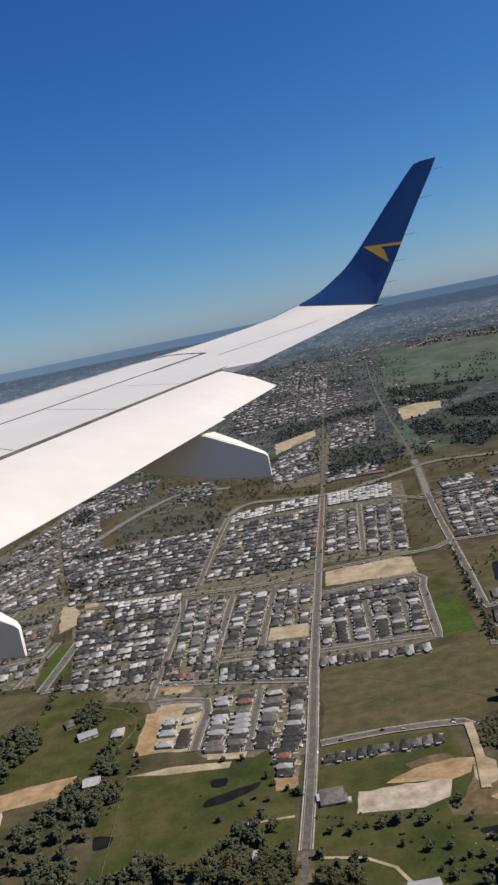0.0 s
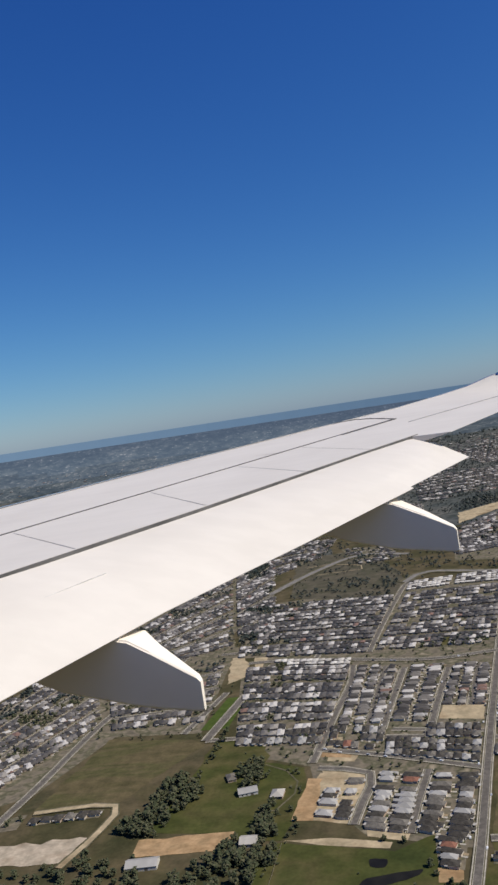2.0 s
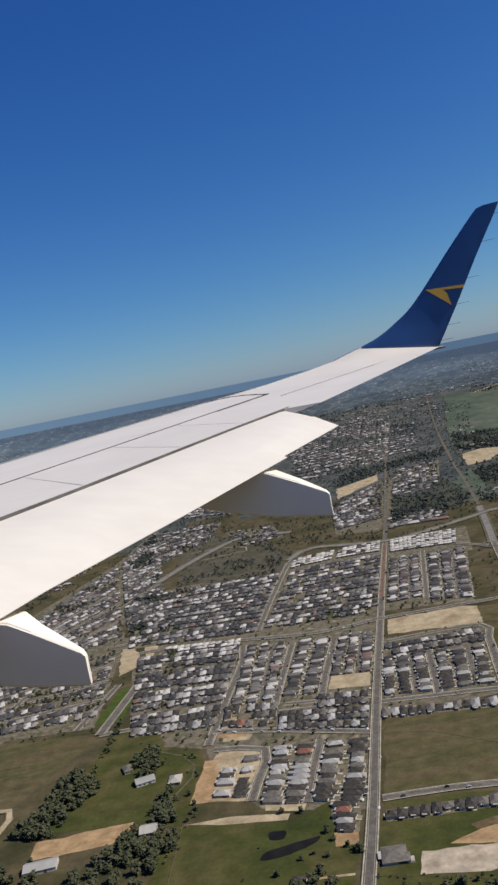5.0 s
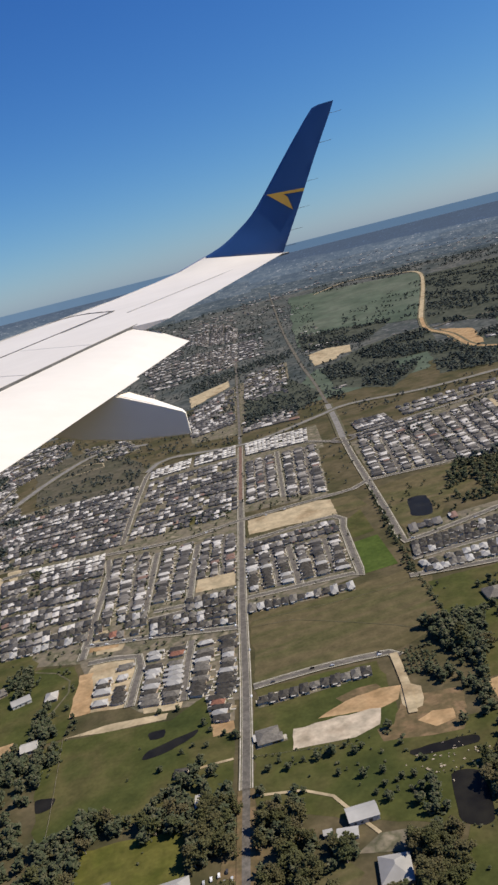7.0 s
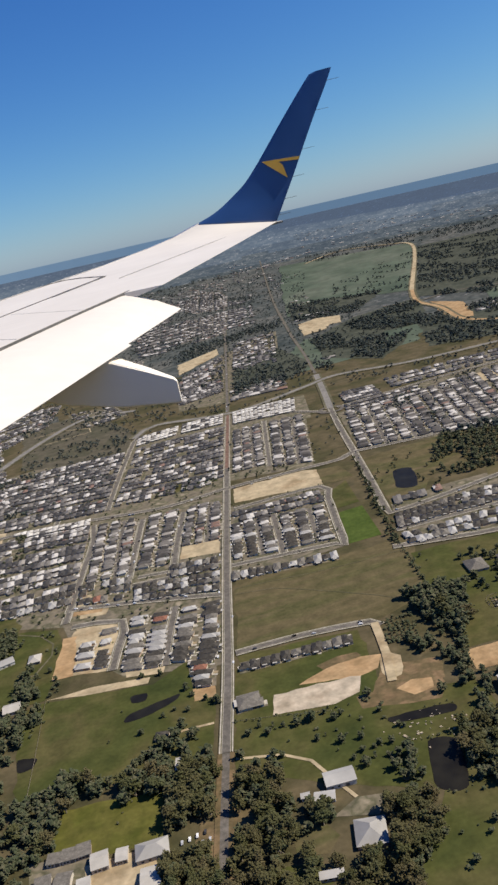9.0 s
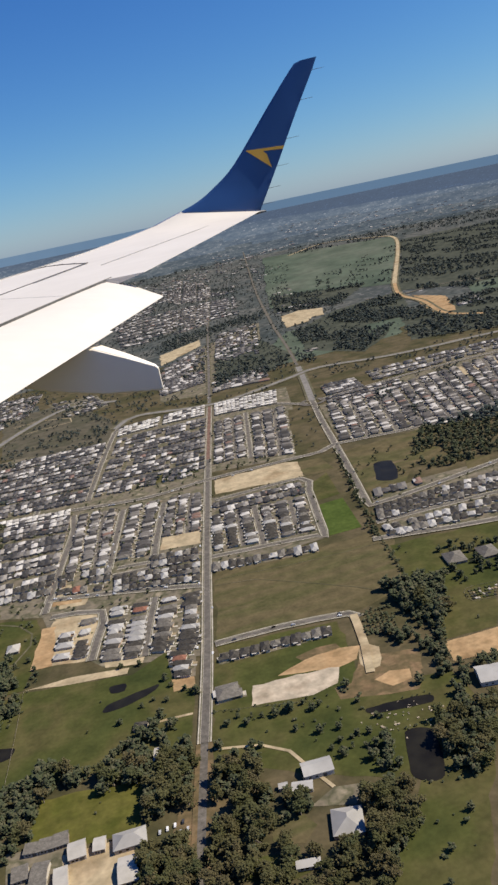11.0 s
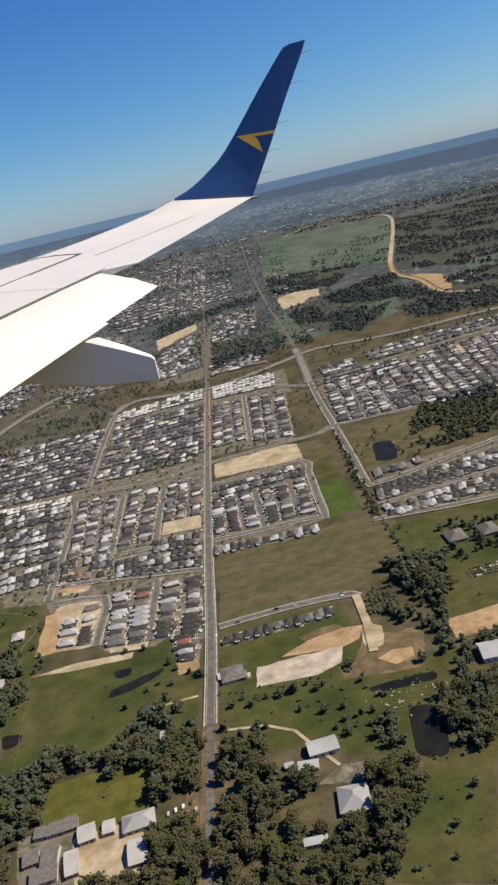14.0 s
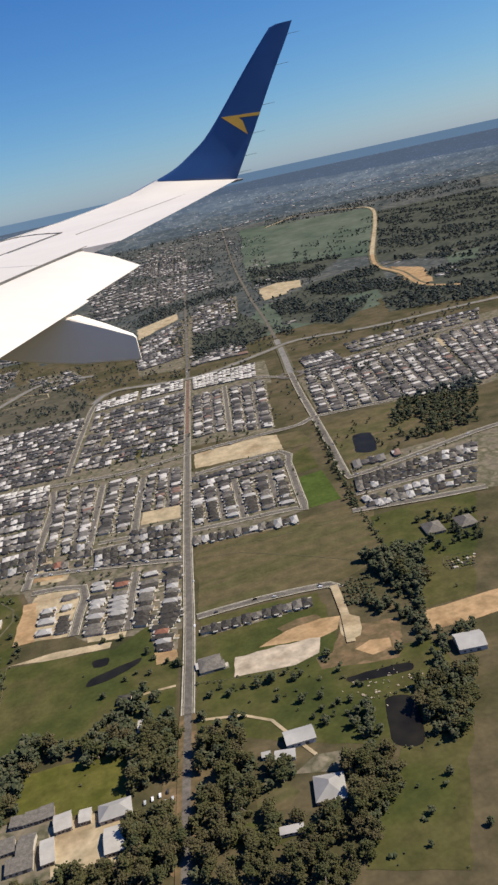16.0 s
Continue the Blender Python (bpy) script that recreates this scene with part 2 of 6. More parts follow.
def strip(line, a, b, lift, thick=0.0):
    """A band along a line from offset a to offset b, with a raised edge where thick."""
    vs, fs = [], []
    for k, p in enumerate(line):
        d = (line[min(k + 1, len(line) - 1)] - line[max(k - 1, 0)]).normalized()
        nrm = Vector((-d.y, d.x))
        for o, z in ((a, -thick), (a, 0), (b, 0), (b, -thick)) if thick else ((a, 0), (b, 0)):
            q = p + nrm * o
            vs.append(settle(q.x, q.y, lift + z + 0.0006 * max(0, q.length - FLAT))[0])
    w = 4 if thick else 2
    for k in range(len(line) - 1):
        for j in range(w - 1):
            i = k * w + j
            fs.append((i + 1, i, i + w, i + w + 1))
    return vs, fs


def merged(*parts):
    vs, fs = [], []
    for v, f in parts:
        o = len(vs)
        vs += list(v)
        fs += [tuple(i + o for i in q) for q in f]
    return vs, fs


ROADS = []


def road(pts, width=6.0, label="grey asphalt suburban road with pale kerbs", paths=True, material="asphalt", verge=3.0):
    ROADS.append((pts, width, label, paths, material, verge))


def lay_road(lift, pts, width, label, paths, material, verge):
    line = smooth_line(pts)
    h = width / 2
    ob = tagged(part("road", strip(line, -h, h, lift + 0.012), M[material]), label, "road", "", "structure")
    if verge:
        part("verge", strip(line, -h - verge, h + verge, lift), M["dirt" if "trees" in label else "verge"], ob)
    if paths:
        for side in (-1, 1):
            a, b = sorted((side * h, side * (h + 0.35)))
            part("kerb", strip(line, a, b, lift + 0.016, 0.15), M["path"], ob)
            a, b = sorted((side * (h + 1.4), side * (h + 2.4)))
            part("footpath", strip(line, a, b, lift + 0.006), M["path"], ob)
    return ob


# the one ground sheet
rings = [0, 120, 250, 400, 600, 800, 1100, 1400, 1700, 1900] + [1900 * 1.06 ** k for k in range(1, 23)]
gv, gf, SEG = [], [], 192
for r in rings:
    for k in range(SEG):
        a = 2 * math.pi * k / SEG
        gv.append(settle(r * math.cos(a), r * math.sin(a))[0])
for i in range(len(rings) - 1):
    for k in range(SEG):
        k2 = (k + 1) % SEG
        gf.append((i * SEG + k, (i + 1) * SEG + k, (i + 1) * SEG + k2, i * SEG + k2))
# ground past about 2300 m: haze is painted in as blue-grey base colour
gm, gn, gl, gb = nodes_of("haze_tinted_country", 0.95)
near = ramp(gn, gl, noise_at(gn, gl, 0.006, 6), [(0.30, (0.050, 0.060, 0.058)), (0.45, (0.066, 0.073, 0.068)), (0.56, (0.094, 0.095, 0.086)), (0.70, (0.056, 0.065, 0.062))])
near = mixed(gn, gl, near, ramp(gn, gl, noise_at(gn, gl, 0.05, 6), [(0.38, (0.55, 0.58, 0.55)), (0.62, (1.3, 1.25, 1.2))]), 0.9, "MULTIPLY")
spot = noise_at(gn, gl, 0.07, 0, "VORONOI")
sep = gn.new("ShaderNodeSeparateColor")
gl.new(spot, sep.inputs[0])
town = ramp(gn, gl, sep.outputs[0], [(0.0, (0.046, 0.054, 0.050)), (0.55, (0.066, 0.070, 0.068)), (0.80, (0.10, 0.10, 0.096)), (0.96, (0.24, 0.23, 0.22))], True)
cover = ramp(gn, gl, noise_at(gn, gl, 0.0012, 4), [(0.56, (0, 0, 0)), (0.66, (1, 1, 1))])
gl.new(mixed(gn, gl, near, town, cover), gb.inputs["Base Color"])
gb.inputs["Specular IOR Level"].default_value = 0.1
tagged(part("ground", (gv, gf), M["scrub"]), "olive and brown scrubby open ground reaching the horizon", "ground", "", "structure")
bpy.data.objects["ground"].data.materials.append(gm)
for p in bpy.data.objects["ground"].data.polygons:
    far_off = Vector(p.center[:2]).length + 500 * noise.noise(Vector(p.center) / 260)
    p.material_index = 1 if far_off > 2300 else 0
# the hazy distance: a plain far rim of suburbs and hills
EDGE = rings[-1]
far_rings = [EDGE, 7300, 7800, 8400, 9000, 9700, 10500, 11500, 13000, 15000, 17500, 21000, 27000, 38000]
dv, df = [], []
for r in far_rings:
    for k in range(SEG):
        a = 2 * math.pi * k / SEG
        dv.append(settle(r * math.cos(a), r * math.sin(a))[0])
for i in range(len(far_rings) - 1):
    for k in range(SEG):
        k2 = (k + 1) % SEG
        df.append((i * SEG + k, (i + 1) * SEG + k, (i + 1) * SEG + k2, i * SEG + k2))
# haze is put in as emission: each farther band glows bluer and brighter
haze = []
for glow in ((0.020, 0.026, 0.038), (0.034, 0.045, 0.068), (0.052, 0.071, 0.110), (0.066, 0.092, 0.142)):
    dm, dn, dl, db = nodes_of("glowing_haze", 1.0)
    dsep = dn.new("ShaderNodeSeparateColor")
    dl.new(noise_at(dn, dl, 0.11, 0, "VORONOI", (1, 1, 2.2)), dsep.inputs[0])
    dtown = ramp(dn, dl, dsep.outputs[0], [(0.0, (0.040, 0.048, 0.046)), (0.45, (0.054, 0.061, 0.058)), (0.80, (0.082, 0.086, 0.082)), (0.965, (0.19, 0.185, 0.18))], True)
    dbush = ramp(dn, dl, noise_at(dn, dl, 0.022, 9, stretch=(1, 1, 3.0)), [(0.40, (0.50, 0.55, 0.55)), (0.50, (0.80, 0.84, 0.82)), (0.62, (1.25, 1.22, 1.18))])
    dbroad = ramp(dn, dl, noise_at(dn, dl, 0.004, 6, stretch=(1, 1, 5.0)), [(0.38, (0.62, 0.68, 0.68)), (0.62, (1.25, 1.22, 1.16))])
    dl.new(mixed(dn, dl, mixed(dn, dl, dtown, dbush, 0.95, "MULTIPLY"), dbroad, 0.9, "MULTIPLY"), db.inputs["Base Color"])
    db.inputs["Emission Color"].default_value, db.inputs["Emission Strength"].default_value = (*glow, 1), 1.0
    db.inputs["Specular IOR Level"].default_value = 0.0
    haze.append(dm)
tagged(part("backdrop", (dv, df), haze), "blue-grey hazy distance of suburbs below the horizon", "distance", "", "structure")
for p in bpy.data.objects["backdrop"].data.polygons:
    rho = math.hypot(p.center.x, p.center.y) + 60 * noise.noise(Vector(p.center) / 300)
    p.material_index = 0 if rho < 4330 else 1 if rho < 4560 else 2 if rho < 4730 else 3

# the sea along the horizon
sv, sf = [], []
for i, r in enumerate((38000, 50000, 90000, 400000)):
    for k in range(SEG + 1):
        a = 2 * math.pi * k / SEG
        sv.append(settle(r * math.cos(a), r * math.sin(a), 1.0)[0])
for i in range(3):
    for k in range(SEG):
        o = i * (SEG + 1) + k
        sf.append((o, o + SEG + 1, o + SEG + 2, o + 1))
# the haze over the water is a pale blue emission of its material
M["sea"], n_, l_, b_ = nodes_of("glowing_hazy_sea", 0.6)
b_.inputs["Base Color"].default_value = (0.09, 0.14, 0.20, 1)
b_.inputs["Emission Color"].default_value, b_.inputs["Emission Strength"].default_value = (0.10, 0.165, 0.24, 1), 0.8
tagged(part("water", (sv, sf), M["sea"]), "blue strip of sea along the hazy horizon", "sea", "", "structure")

# ---- ground cover ----
patch("field", ((86, 892), (208, 870), (302, 866), (262, 727), (237, 716), (200, 702), (57, 728)), M["dry"], "brown mown field beside the housing estate", "field")
patch("field", ((-135, 739), (-31, 711), (7, 735), (23, 658), (5, 579), (-64, 579), (-155, 589), (-162, 733)), M["green"], "green paddock below the estate", "paddock")
patch("field", ((-116, 568), (-34, 553), (-44, 498), (-102, 507), (-127, 523)), M["meadow"], "olive grass paddock framed by trees", "paddock", 0.16)
patch("field", ((54, 715), (173, 695), (160, 600), (140, 575), (22, 569), (19, 562)), M["green"], "rough green grass behind a row of houses", "grass")
patch("field", ((31, 610), (151, 577), (229, 565), (230, 493), (199, 439), (133, 465), (54, 520), (16, 530)), M["green"], "green smallholding grass with trees", "grass", 0.09)
patch("field", ((283, 822), (413, 807), (295, 605), (246, 609), (258, 715)), M["green"], "bright green farm paddock", "paddock")
patch("field", ((151, 455), (203, 446), (142, 342), (87, 369), (134, 431)), M["green"], "green pasture with a few bushes", "paddock", 0.14)
patch("field", ((44, 476), (62, 470), (72, 448), (60, 436), (40, 444)), M["dry"], "dry yellow clearing between trees", "clearing", 0.15)
patch("field", ((24, 440), (48, 432), (56, 412), (30, 408), (16, 424)), M["green"], "green clearing under gum trees", "clearing", 0.15)
patch("field", ((6, 520), (28, 514), (24, 470), (2, 476)), M["dirt"], "brown earth under roadside trees", "earth", 0.13)
patch("field", ((-6, 500), (-16, 505), (-36, 440), (-14, 400)), M["dirt"], "brown earth under roadside trees", "earth", 0.13)
patch("lawn", ((255, 1002), (290, 1004), (276, 894), (231, 895)), M["lawn"], "vivid green watered lawn", "lawn", 0.2)
patch("lawn", ((257, 1078), (306, 1120), (292, 1021), (260, 1018)), M["green"], "small reserve lawn with pale paths", "lawn", 0.18)
patch("sand_lot", ((151, 1224), (267, 1219), (286, 1205), (274, 1131), (140, 1156)), M["sand"], "cleared yellow sand lot", "sand lot", 0.2)
patch("sand_lot", ((274, 1131), (286, 1205), (322, 1194), (322, 1129), (309, 1123)), M["dry"], "scrubby cleared lot", "lot", 0.2)
patch("sand_pad", ((63, 602), (71, 631), (111, 627), (148, 618), (139, 596), (115, 590), (86, 597)), M["pale"], "pale rubble building pad", "building pad", 0.24)
patch("sand_pad", ((95, 634), (125, 646), (158, 648), (178, 641), (166, 622), (148, 618), (116, 627)), M["orange"], "churned orange sand above a building pad", "sand", 0.18)
patch("field", ((118, 655), (140, 660), (158, 657), (160, 649), (140, 645), (122, 645)), M["dirt"], "brown patch on rough grass", "earth", 0.17)
patch("sand_pad", ((173, 636), (184, 640), (191, 630), (186, 612), (180, 601), (168, 598), (166, 612)), M["sand"], "yellow sand spread beside a track", "sand", 0.2)
patch("field", ((134, 590), (163, 588), (184, 596), (208, 591), (207, 570), (195, 553), (170, 559), (152, 566), (133, 572)), M["dirt"], "rutted brown earth by a track", "earth", 0.15)
patch("sand_pad", ((168, 584), (184, 590), (200, 584), (196, 570), (178, 568)), M["orange"], "churned orange earth with wheel ruts", "sand", 0.2)
patch("sand_lot", ((-109, 897), (-50, 870), (-49, 857), (-99, 861)), M["sand"], "cleared sandy house lots", "sand lot", 0.28)
patch("sand_lot", ((-119, 867), (-103, 863), (-108, 775), (-130, 778)), M["orange"], "sandy building site", "building site", 0.28)
patch("sand_lot", ((-97, 971), (-82, 968), (-90, 931), (-105, 929)), M["sand"], "cleared sandy house lot", "sand lot", 0.28)
patch("sand_arena", ((244, 605), (294, 603), (338, 601), (325, 568), (275, 569), (237, 574)), M["orange"], "orange sand riding arena", "riding arena", 0.24)
patch("sand_lot", ((-106, 877), (-49, 866), (-61, 787), (-72, 764), (-110, 776), (-119, 832)), M["sand"], "sandy lots under construction", "building site", 0.22)
patch("sand_lot", ((-98, 929), (-64, 915), (-69, 899), (-100, 906)), M["sand"], "cleared sandy house lot", "sand lot", 0.26)
patch("sand_lot", ((42, 1040), (94, 1029), (86, 984), (34, 998)), M["sand"], "cleared sandy house lot", "sand lot", 0.26)
patch("sand_lot", ((-135, 742), (-90, 741), (-32, 726), (-35, 716), (-91, 728)), M["sand"], "sandy track along the estate edge", "track", 0.22)
patch("sand_lot", ((4, 681), (25, 677), (23, 658), (3, 660)), M["orange"], "orange sand at the road side", "sand", 0.22)
patch("yard", ((-100, 500), (-54, 497), (-48, 469), (-55, 446), (-100, 452)), M["sand"], "sandy school yard between sheds", "yard", 0.22)
patch("yard", ((-140, 520), (-96, 512), (-98, 452), (-138, 460)), M["lots"], "grey paved school yard between classrooms", "yard", 0.2)
CLEAR.append([(-38, 474), (-8, 474), (-8, 494), (-38, 494)])
patch("yard", ((73, 466), (94, 477), (119, 470), (102, 454)), M["lots"], "grey gravel yard", "yard", 0.22)
patch("pond", ((162, 508), (182, 501), (168, 452), (148, 459)), M["pond"], "dark reed-filled pond", "pond", 0.25)
patch("pond", ((148, 550), (197, 543), (196, 532), (151, 541)), M["pond"], "narrow dark dam", "pond", 0.25)
patch("pond", ((374, 1100), (400, 1094), (379, 1020), (354, 1031)), M["pond"], "square retention pond", "pond", 0.25)
patch("pond", ((-61, 661), (-56, 672), (-10, 681), (-14, 671), (-41, 661)), M["pond"], "winding dark pond", "pond", 0.25)
patch("pond", ((-157, 655), (-140, 649), (-143, 637), (-155, 636)), M["pond"], "round dark farm dam", "pond", 0.25)
patch("pond", ((-53, 701), (-38, 699), (-40, 687), (-52, 689)), M["pond"], "small dark pond", "pond", 0.25)
patch("field", ((357, 1199), (476, 1199), (575, 1232), (356, 971), (322, 979)), M["dry"], "scrubby reserve round a pond", "reserve")
patch("field", ((478, 1012), (517, 1011), (498, 982), (467, 983)), M["dry"], "yellow grass clearing in the wood", "clearing", 0.2)
patch("field", ((364, 1533), (399, 1531), (350, 1228), (291, 1237)), M["scrub"], "rough grass beside the houses", "grass", 0.2)
patch("field", ((-239, 2154), (-44, 2195), (31, 1772), (-5, 1616), (-215, 1720)), M["heath"], "brown scrubby open land by the highway", "open land", 0.12)
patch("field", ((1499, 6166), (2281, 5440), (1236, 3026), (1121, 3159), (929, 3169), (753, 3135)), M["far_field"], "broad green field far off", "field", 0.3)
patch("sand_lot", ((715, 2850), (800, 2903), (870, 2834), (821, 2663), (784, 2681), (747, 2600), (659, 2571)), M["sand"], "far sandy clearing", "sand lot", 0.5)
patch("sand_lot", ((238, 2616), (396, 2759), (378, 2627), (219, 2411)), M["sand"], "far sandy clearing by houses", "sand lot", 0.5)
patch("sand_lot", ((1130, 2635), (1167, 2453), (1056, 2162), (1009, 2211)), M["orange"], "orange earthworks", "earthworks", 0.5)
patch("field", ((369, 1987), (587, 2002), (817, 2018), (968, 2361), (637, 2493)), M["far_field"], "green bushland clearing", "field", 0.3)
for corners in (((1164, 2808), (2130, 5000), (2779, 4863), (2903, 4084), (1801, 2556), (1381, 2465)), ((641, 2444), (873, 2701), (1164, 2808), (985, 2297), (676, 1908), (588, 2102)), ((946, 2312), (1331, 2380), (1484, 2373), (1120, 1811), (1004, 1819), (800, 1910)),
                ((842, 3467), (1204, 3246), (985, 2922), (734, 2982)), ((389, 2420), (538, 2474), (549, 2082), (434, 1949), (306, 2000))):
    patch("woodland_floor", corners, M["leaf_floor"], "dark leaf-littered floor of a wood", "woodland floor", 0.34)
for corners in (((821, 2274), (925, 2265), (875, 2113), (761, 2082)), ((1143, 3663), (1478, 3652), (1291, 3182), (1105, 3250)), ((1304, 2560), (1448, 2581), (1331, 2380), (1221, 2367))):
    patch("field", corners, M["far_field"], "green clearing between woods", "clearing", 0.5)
patch("sand_lot", ((728, 1529), (832, 1525), (797, 1465), (705, 1456)), M["sand"], "sandy strip beside the highway", "sand lot", 0.3)
patch("sand_lot", ((438, 1086), (482, 1109), (474, 1055), (437, 1036)), M["dry"], "scrubby bank by the reserve", "sand", 0.3)
patch("park", ((-214, 938), (-125, 894), (-117, 832), (-136, 743), (-197, 753)), M["green"], "green park lawn with a curved path", "park", 0.2)
patch("field", ((66, 1327), (140, 1330), (137, 1288), (64, 1287)), M["green"], "small green reserve among houses", "reserve", 0.3)
patch("sand_lot", ((139, 570), (170, 625), (220, 608), (210, 578), (182, 578), (154, 573)), M["dirt"], "bare brown dirt round a work yard", "dirt yard", 0.14)
# the land seen to the aft of the wing root
patch("field", ((-427, 842), (-399, 1029), (-280, 1004), (-257, 985), (-331, 843)), M["dry"], "brown field beside a straight road", "field")
patch("field", ((-285, 776), (-258, 863), (-245, 993), (-179, 985), (-157, 780), (-190, 763)), M["green"], "green paddock with farm sheds", "paddock", 0.14)
patch("lawn", ((-274, 1031), (-256, 1144), (-224, 1145), (-237, 1029)), M["lawn"], "vivid green reserve lawn", "lawn", 0.2)
patch("sand_arena", ((-281, 731), (-282, 763), (-185, 766), (-190, 733)), M["orange"], "orange sand arena", "riding arena", 0.24)
patch("sand_pad", ((-442, 732), (-436, 772), (-340, 775), (-354, 731)), M["pale"], "pale building pad", "building pad", 0.24)
patch("field", ((-549, 692), (-648, 834), (-615, 856), (-465, 849), (-473, 696)), M["scrub"], "rough brown paddock", "paddock", 0.14)
patch("sand_lot", ((-267, 1204), (-280, 1336), (-215, 1335), (-222, 1251)), M["sand"], "cleared sandy lot", "sand lot", 0.2)
patch("field", ((-302, 1467), (-288, 1661), (-262, 1687), (-229, 1238)), M["scrub"], "rough grass strip beside a road", "grass", 0.2)

for corners in (((-305, 1681), (28, 1735), (237, 1747), (40, 707), (-17, 727), (-56, 741), (-106, 824), (-119, 896), (-215, 949)),
                ((252, 1760), (419, 1742), (383, 1568), (299, 1228), (155, 1269)), ((130, 1145), (274, 1121), (225, 892), (79, 888)),
                ((422, 1510), (899, 1639), (1064, 1635), (754, 1179), (622, 1165), (498, 1202), (373, 1242)), ((322, 979), (401, 996), (520, 990), (585, 983), (462, 793), (291, 840)),
                ((-669, 1013), (-584, 1525), (-405, 2083), (-341, 2520), (-212, 1381), (-279, 1330), (-271, 1022), (-393, 1036), (-443, 881), (-506, 842)),
                ((188, 2304), (388, 2605), (629, 2835), (446, 2053), (273, 1863), (152, 1907))):
    patch("suburb_ground", corners, M["lots"], "sandy and paved ground of the housing estate", "house lots", 0.05)

# ---- roads ----
road(((-24, 367), (-15, 418), (-3, 479), (16, 572)), 6.2, "straight asphalt road under roadside trees", False, "asphalt", 4)
road(((16, 572), (44, 710), (86, 939), (140, 1222), (163, 1343)), 6.8, "straight asphalt road between estate and fields")
road(((163, 1343), (204, 1553), (240, 1738)), 6.5, "reddish asphalt road between houses", True, "redpave", 2)
road(((240, 1738), (463, 2953), (819, 4900)), 7, "straight asphalt road through far houses", False, "asphalt", 2)
road(((-246, 1295), (-192, 1291), (-83, 1263), (42, 1225), (142, 1233), (250, 1227), (331, 1222), (363, 1242)), 8)
road(tuple((Vector((422, 1549)) + 24 * Vector((math.cos(k * math.pi / 6), math.sin(k * math.pi / 6)))).to_tuple() for k in range(13)), 9, "small roundabout of grey asphalt", False, verge=0)
road(((424, 1559), (393, 1406), (363, 1242), (336, 1097), (312, 975), (310, 951), (383, 958), (515, 980), (585, 983)), 7)
road(((363, 1242), (428, 1229), (506, 1219), (550, 1268)), 7)
road(((-267, 1776), (-175, 1972), (-69, 2110), (53, 2052)), 16, "wide divided highway across brown land", False, "highway", 6)
road(((29, 1745), (87, 1822), (260, 1748), (440, 1816), (538, 1856), (715, 1788), (969, 1759), (1119, 1716)), 14, "broad asphalt highway beside a rail reserve", False, "highway", 8)
road(((424, 1559), (463, 1733), (503, 1922)), 13, "broad asphalt approach to a highway crossing", False, "highway", 5)
road(((506, 1939), (566, 2249), (671, 2832), (942, 4188), (1671, 7586)), 6, "long straight road towards the suburbs", False, "asphalt", 2)
road(((244, 1670), (328, 1648), (409, 1542)), 8)
road(((437, 1553), (541, 1564), (702, 1580), (862, 1575)), 8)
road(((90, 931), (143, 921), (220, 906), (228, 895), (244, 977), (261, 1067), (266, 1124), (134, 1129)), 6.5)
road(((178, 1065), (157, 924)), 6.5)
road(((54, 721), (121, 716), (188, 702), (195, 689)), 6.5)
road(((191, 697), (181, 641), (169, 595)), 8, "yellow sand track", False, "sand", 0)
road(((63, 1180), (35, 1046), (13, 950), (-33, 958)), 6.5)
road(((1, 1199), (-21, 1071), (-36, 979)), 6.5)
road(((-75, 1232), (-77, 1155), (-95, 1046), (-110, 946), (-117, 903)), 6.5)
road(((-111, 938), (-37, 909), (67, 859)), 6.5)
road(((-109, 889), (-51, 867), (-59, 805), (-68, 761)), 6.5)
road(((11, 864), (-5, 794), (-15, 738)), 6.5)
road(((-24, 979), (82, 952)), 5.5)
road(((-185, 1158), (-136, 1157), (-87, 1157)), 5.5)
road(((-181, 1078), (-134, 1074), (-94, 1077)), 5.5)
road(((-177, 1005), (-133, 1002), (-104, 1004)), 5.5)
road(((7, 1621), (-27, 1432), (-50, 1289)), 6.5)
road(((42, 1757), (27, 1719), (7, 1621)), 6.5)
road(((-97, 1635), (-129, 1327), (-137, 1275)), 5.5)
road(((292, 1604), (228, 1289)), 5.5)
road(((273, 850), (299, 842), (362, 822), (426, 806)), 7)
road(((295, 894), (366, 890), (457, 882)), 6)
road(((1236, 3026), (2177, 5199), (2226, 5835), (2028, 6308), (1600, 5807)), 18, "sandy new highway works", False, "sand", 6)
road(((1236, 3026), (1117, 2701), (1090, 2459), (1022, 2165), (1064, 2015)), 14, "orange earthworks of a new road", False, "orange", 8)
road(((1018, 2775), (1117, 2701), (1281, 2724), (1420, 2615)), 10, "far road through bushland", False)
road(((-480, 646), (-470, 737), (-448, 893), (-428, 1092), (-388, 1259), (-350, 1441)), 7.5, "straight asphalt road beside fields")
road(((-259, 994), (-222, 1187), (-203, 1275)), 9)
road(((-424, 836), (-330, 839), (-336, 764), (-350, 721)), 7, "sandy farm track", False, "sand", 2)
road(((-259, 994), (-177, 990)), 6.5)
road(((-295, 1023), (-261, 1167)), 6)
road(((-304, 1359), (-222, 1358)), 6.5)

